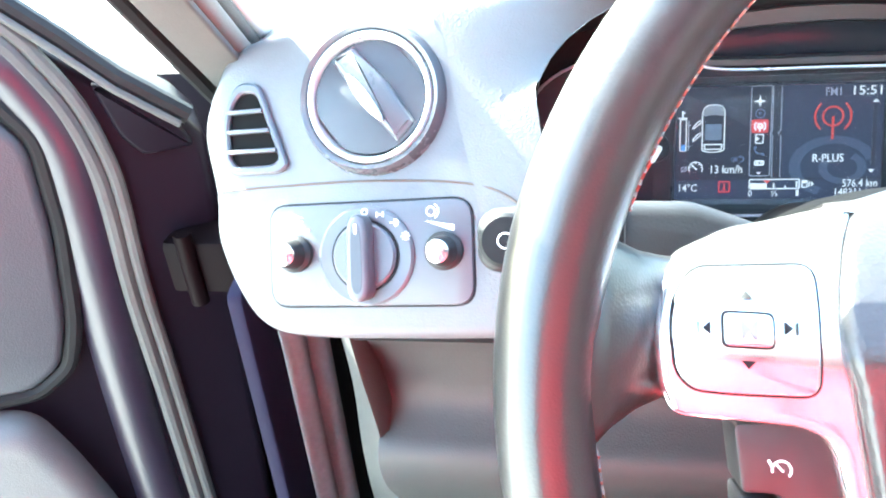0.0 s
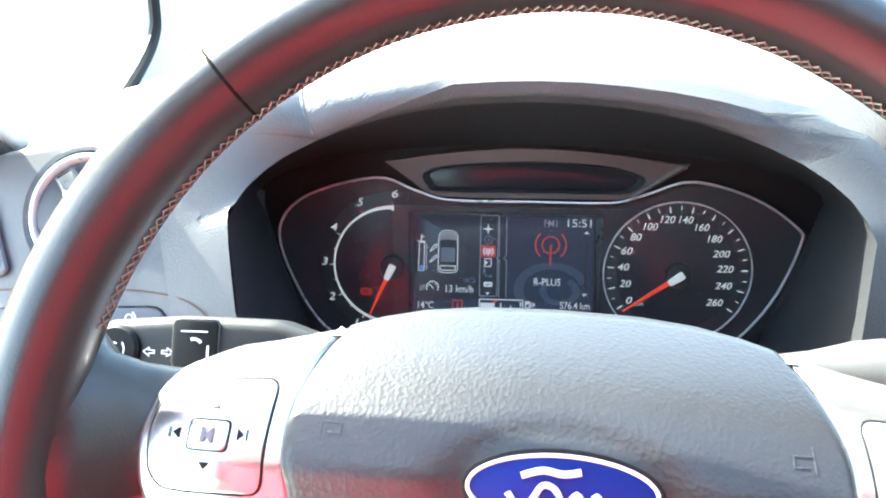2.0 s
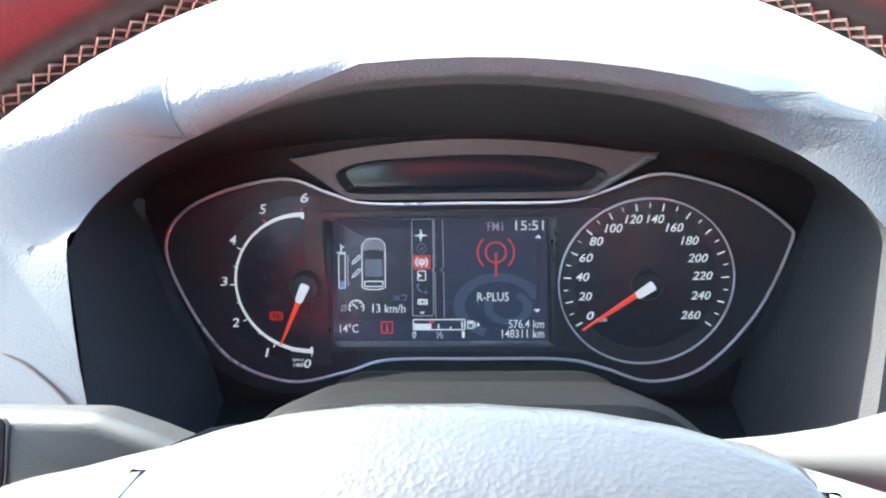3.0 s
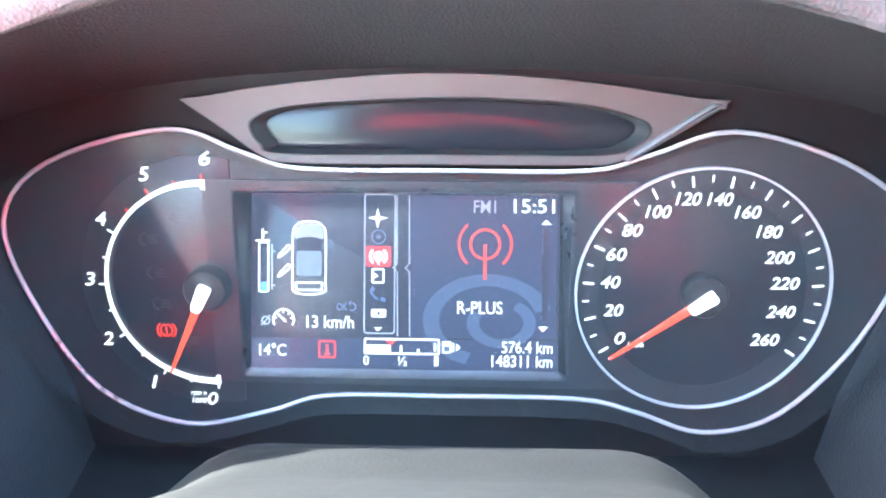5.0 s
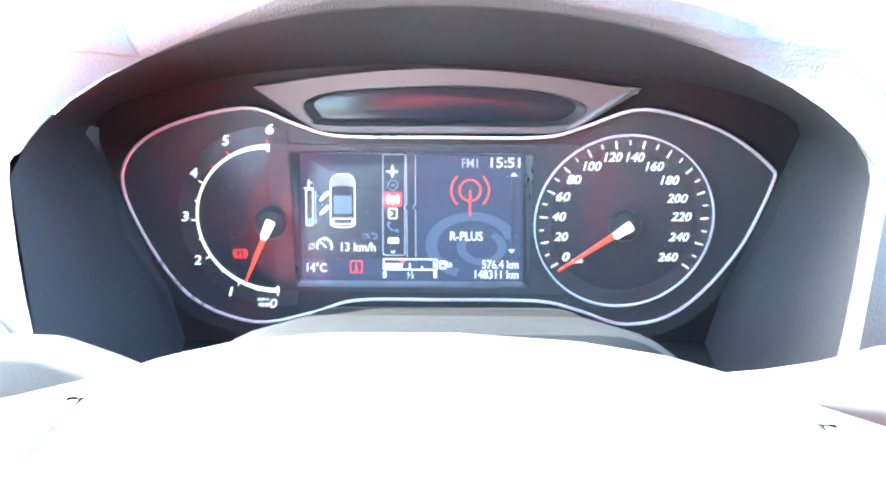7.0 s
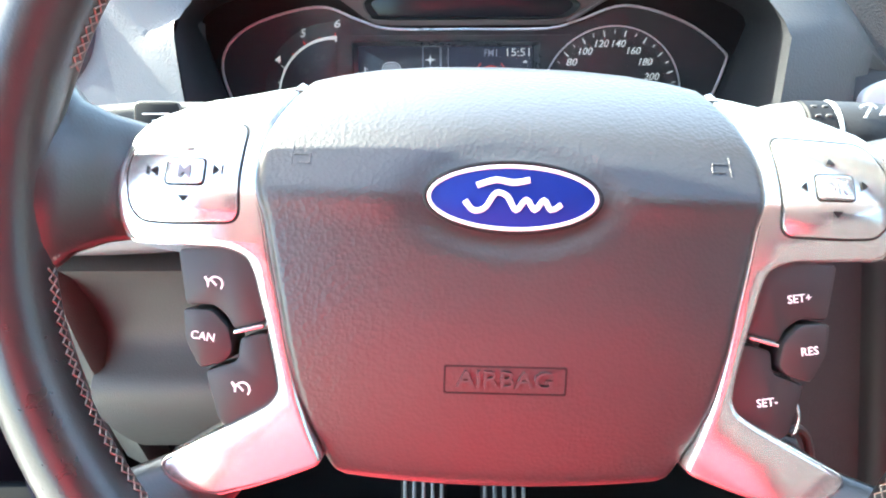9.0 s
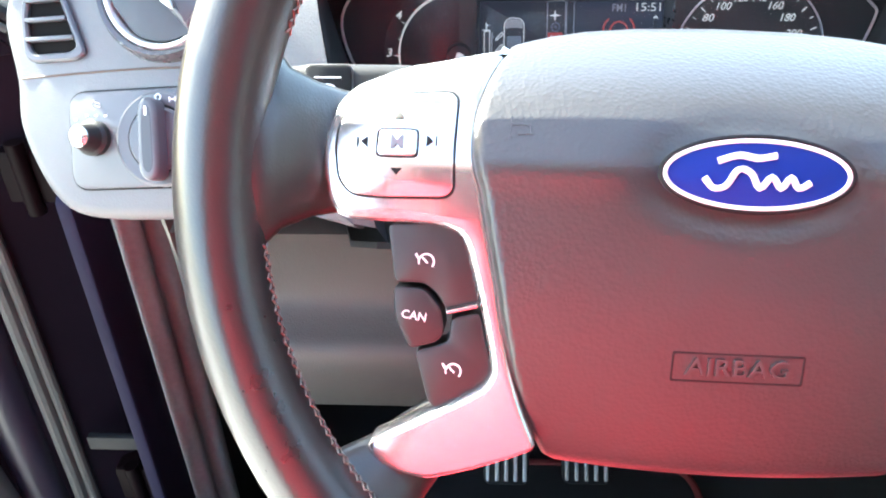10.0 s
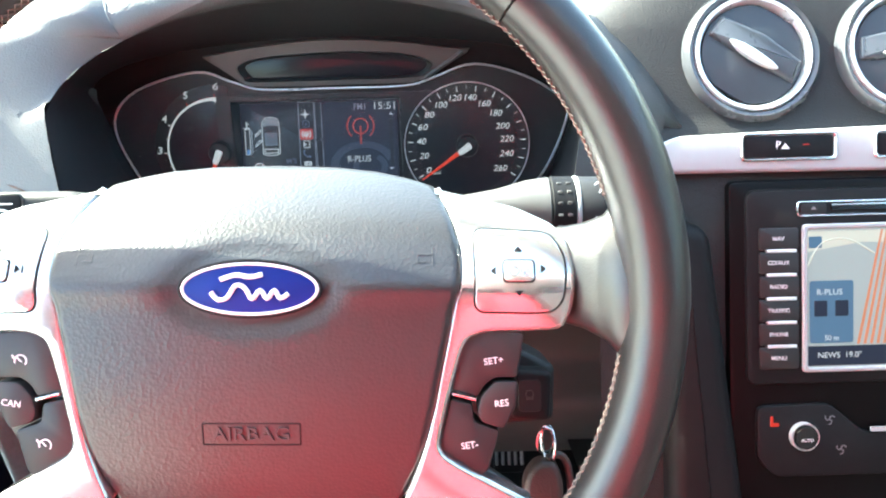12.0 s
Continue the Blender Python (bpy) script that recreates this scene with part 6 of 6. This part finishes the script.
seat("passenger_seat", 0.60, M["seat_dark"], "dark cloth passenger seat")

# ---- open driver's door ----
DOOR = pose(-0.48, 0.05, 0.0, 0, 0, 210)
door = thing("car_door", DOOR, "dark plum driver's door standing open, with pale inner trim", "car door")
UPRIGHT = Matrix.Diagonal((1, -1, 1, 1)) @ pose(0, 0, 0, 90)
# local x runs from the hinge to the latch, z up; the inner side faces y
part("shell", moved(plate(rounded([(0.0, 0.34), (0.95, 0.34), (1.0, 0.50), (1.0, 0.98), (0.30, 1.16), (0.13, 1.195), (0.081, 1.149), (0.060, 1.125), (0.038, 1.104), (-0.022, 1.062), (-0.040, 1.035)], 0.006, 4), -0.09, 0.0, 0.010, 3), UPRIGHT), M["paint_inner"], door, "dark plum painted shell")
part("trim_panel", moved(plate(rounded([(0.187, 0.842), (0.93, 0.845), (0.95, 1.02), (0.19, 1.13), (0.112, 1.095), (0.093, 1.060), (0.098, 0.986), (0.114, 0.899), (0.130, 0.856), (0.160, 0.838)], 0.012, 5), -0.004, 0.014, 0.008, 3), UPRIGHT), M["door_card"], door, "pale grey inner trim panel")
part("trim_edge", tube([(p.x, 0.003, p.y) for p in rounded([(0.187, 0.834), (0.935, 0.838), (0.955, 1.025), (0.19, 1.138), (0.106, 1.100), (0.086, 1.062), (0.091, 0.984), (0.108, 0.895), (0.125, 0.850), (0.158, 0.830)], 0.012, 5)], 0.008, True, 10), M["black"], door, "black edge of the trim")
part("door_pocket", moved(plate(rounded([(0.110, 0.42), (0.90, 0.42), (0.93, 0.80), (0.21, 0.826), (0.168, 0.812), (0.150, 0.757), (0.132, 0.677)], 0.02, 6), -0.004, 0.035, 0.02, 4), UPRIGHT), M["pocket"], door, "pale grey door pocket")
SEAL = [(0.135, 1.215), (0.081, 1.146), (0.067, 1.122), (0.051, 1.084), (0.043, 1.043), (0.041, 1.001), (0.046, 0.912), (0.047, 0.814), (0.050, 0.632), (0.055, 0.40)]
part("seal", join(tube([(p.x - 0.002, 0.003, p.y) for p in catmull(SEAL, 5)], 0.0062, n=10), tube([(p.x + 0.010, 0.003, p.y - 0.003) for p in catmull(SEAL, 5)], 0.0075, n=10)), M["rubber"], door, "grey double-lipped rubber seal")
part("inner_bulge", moved(tube([(p.x + 0.003, -0.014, p.y) for p in catmull([(0.15, 1.19), (0.094, 1.124), (0.079, 1.094), (0.070, 1.063), (0.068, 1.024), (0.076, 0.92), (0.085, 0.80), (0.092, 0.64), (0.095, 0.42)], 5)], 0.026, n=24), Matrix()), M["paint"], door, "glossy plum bulge between seal and trim")
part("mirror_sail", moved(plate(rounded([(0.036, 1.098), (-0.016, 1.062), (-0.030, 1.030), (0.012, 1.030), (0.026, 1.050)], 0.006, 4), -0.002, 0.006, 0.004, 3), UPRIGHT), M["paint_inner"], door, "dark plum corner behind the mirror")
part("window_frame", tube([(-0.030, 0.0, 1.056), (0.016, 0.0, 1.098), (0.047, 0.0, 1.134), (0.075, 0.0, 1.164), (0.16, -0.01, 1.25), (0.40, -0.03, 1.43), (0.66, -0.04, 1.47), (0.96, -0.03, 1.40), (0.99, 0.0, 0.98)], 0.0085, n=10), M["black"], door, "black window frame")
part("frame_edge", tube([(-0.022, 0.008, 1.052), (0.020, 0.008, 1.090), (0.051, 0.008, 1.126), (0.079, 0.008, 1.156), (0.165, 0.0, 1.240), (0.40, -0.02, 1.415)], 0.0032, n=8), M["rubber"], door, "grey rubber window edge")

hinge = thing("door_hinge", pose(-0.455, 0.045, 0.93), "door hinge in the jamb, darkened for the shade there", "door hinge", "door hinges")
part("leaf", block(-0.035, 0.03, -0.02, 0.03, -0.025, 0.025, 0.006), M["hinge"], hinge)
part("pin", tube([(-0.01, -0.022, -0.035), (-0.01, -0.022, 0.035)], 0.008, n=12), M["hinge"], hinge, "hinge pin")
copy_thing(hinge, pose(-0.455, 0.045, 0.52))
strap = thing("check_strap", pose(-0.45, 0.02, 0.60), "steel door check strap with bright bolt heads", "door check strap")
part("strap", block(-0.05, 0.03, -0.005, 0.005, -0.009, 0.009, 0.003), M["black"], strap, "steel strap")
part("bolt", moved(lathe([(0.006, 0), (0.006, 0.005), (0.0002, 0.005)], 6), pose(0.02, -0.006, 0.05, 90)), M["steel"], strap, "bolt head")

jamb = thing("door_jamb", Matrix(), "dark plum painted door jamb with grey rubber seals", "door jamb", kind="structure")
# unseen wing, added to keep the sun off hinges and jamb
part("front_wing", block(-0.64, -0.53, 0.13, 0.95, 0.30, 0.955, 0.03), M["paint"], jamb, "plum front wing added out of view to shade the jamb")
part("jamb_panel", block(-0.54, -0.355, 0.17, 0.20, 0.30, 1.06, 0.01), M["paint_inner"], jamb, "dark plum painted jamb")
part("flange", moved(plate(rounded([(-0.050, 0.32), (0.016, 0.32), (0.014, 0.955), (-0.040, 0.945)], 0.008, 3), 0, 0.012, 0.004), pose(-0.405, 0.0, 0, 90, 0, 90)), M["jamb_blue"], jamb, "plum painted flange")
part("seal_strip", join(tube([(-0.396, 0.036, 0.32), (-0.396, 0.036, 0.7), (-0.396, 0.036, 1.06)], 0.015, n=12), tube([(-0.390, 0.072, 0.32), (-0.390, 0.072, 0.7), (-0.390, 0.072, 1.06)], 0.018, n=12)), M["seal_grey"], jamb, "pale grey rubber door seal")
# a black strip is put where the jamb has only a shaded gap
part("cover_strip", block(-0.400, -0.385, 0.095, 0.18, 0.30, 1.04, 0.006), M["black"], jamb, "black strip in place of a shaded gap")
part("upper_seal", tube([(-0.392, 0.03, 1.06), (-0.388, 0.0, 1.10), (-0.372, -0.14, 1.24), (-0.352, -0.34, 1.44), (-0.345, -0.5, 1.58)], 0.010, n=10), M["rubber"], jamb, "grey rubber door seal")
part("kick_panel", block(-0.385, -0.36, 0.165, 0.6, 0.30, 1.0, 0.01), M["black"], jamb, "dark kick panel")
part("sill_plate", block(-0.47, -0.38, -0.9, 0.05, 0.42, 0.43, 0.004), M["steel"], jamb, "bright sill plate")

fp = thing("quarter_pillar", Matrix(), "slim forward windscreen pillar with pale trim and black edging", "pillar", kind="structure")
part("pillar_trim", moved(plate(rounded([(0.10, 1.06), (0.165, 1.140), (0.235, 1.178), (0.256, 1.22), (0.262, 1.33), (0.40, 1.33), (0.545, 1.185), (0.47, 1.06)], 0.02, 5), -0.012, 0.012, 0.008, 3), pose(-0.372, 0, 0, 90, 0, 90)), M["liner"], fp, "pale trim of the corner pillar")
part("trim_seal", tube(catmull([(-0.356, 0.258, 1.34), (-0.356, 0.253, 1.223), (-0.356, 0.238, 1.182), (-0.356, 0.165, 1.144), (-0.356, 0.07, 1.118)], 5), 0.006, n=8), M["black"], fp, "black seal along the trim")
part("pillar_edge", tube([(-0.380, -0.02, 1.095), (-0.366, -0.25, 1.31), (-0.344, -0.6, 1.63)], 0.006, n=8), M["black"], fp, "black glass edging")
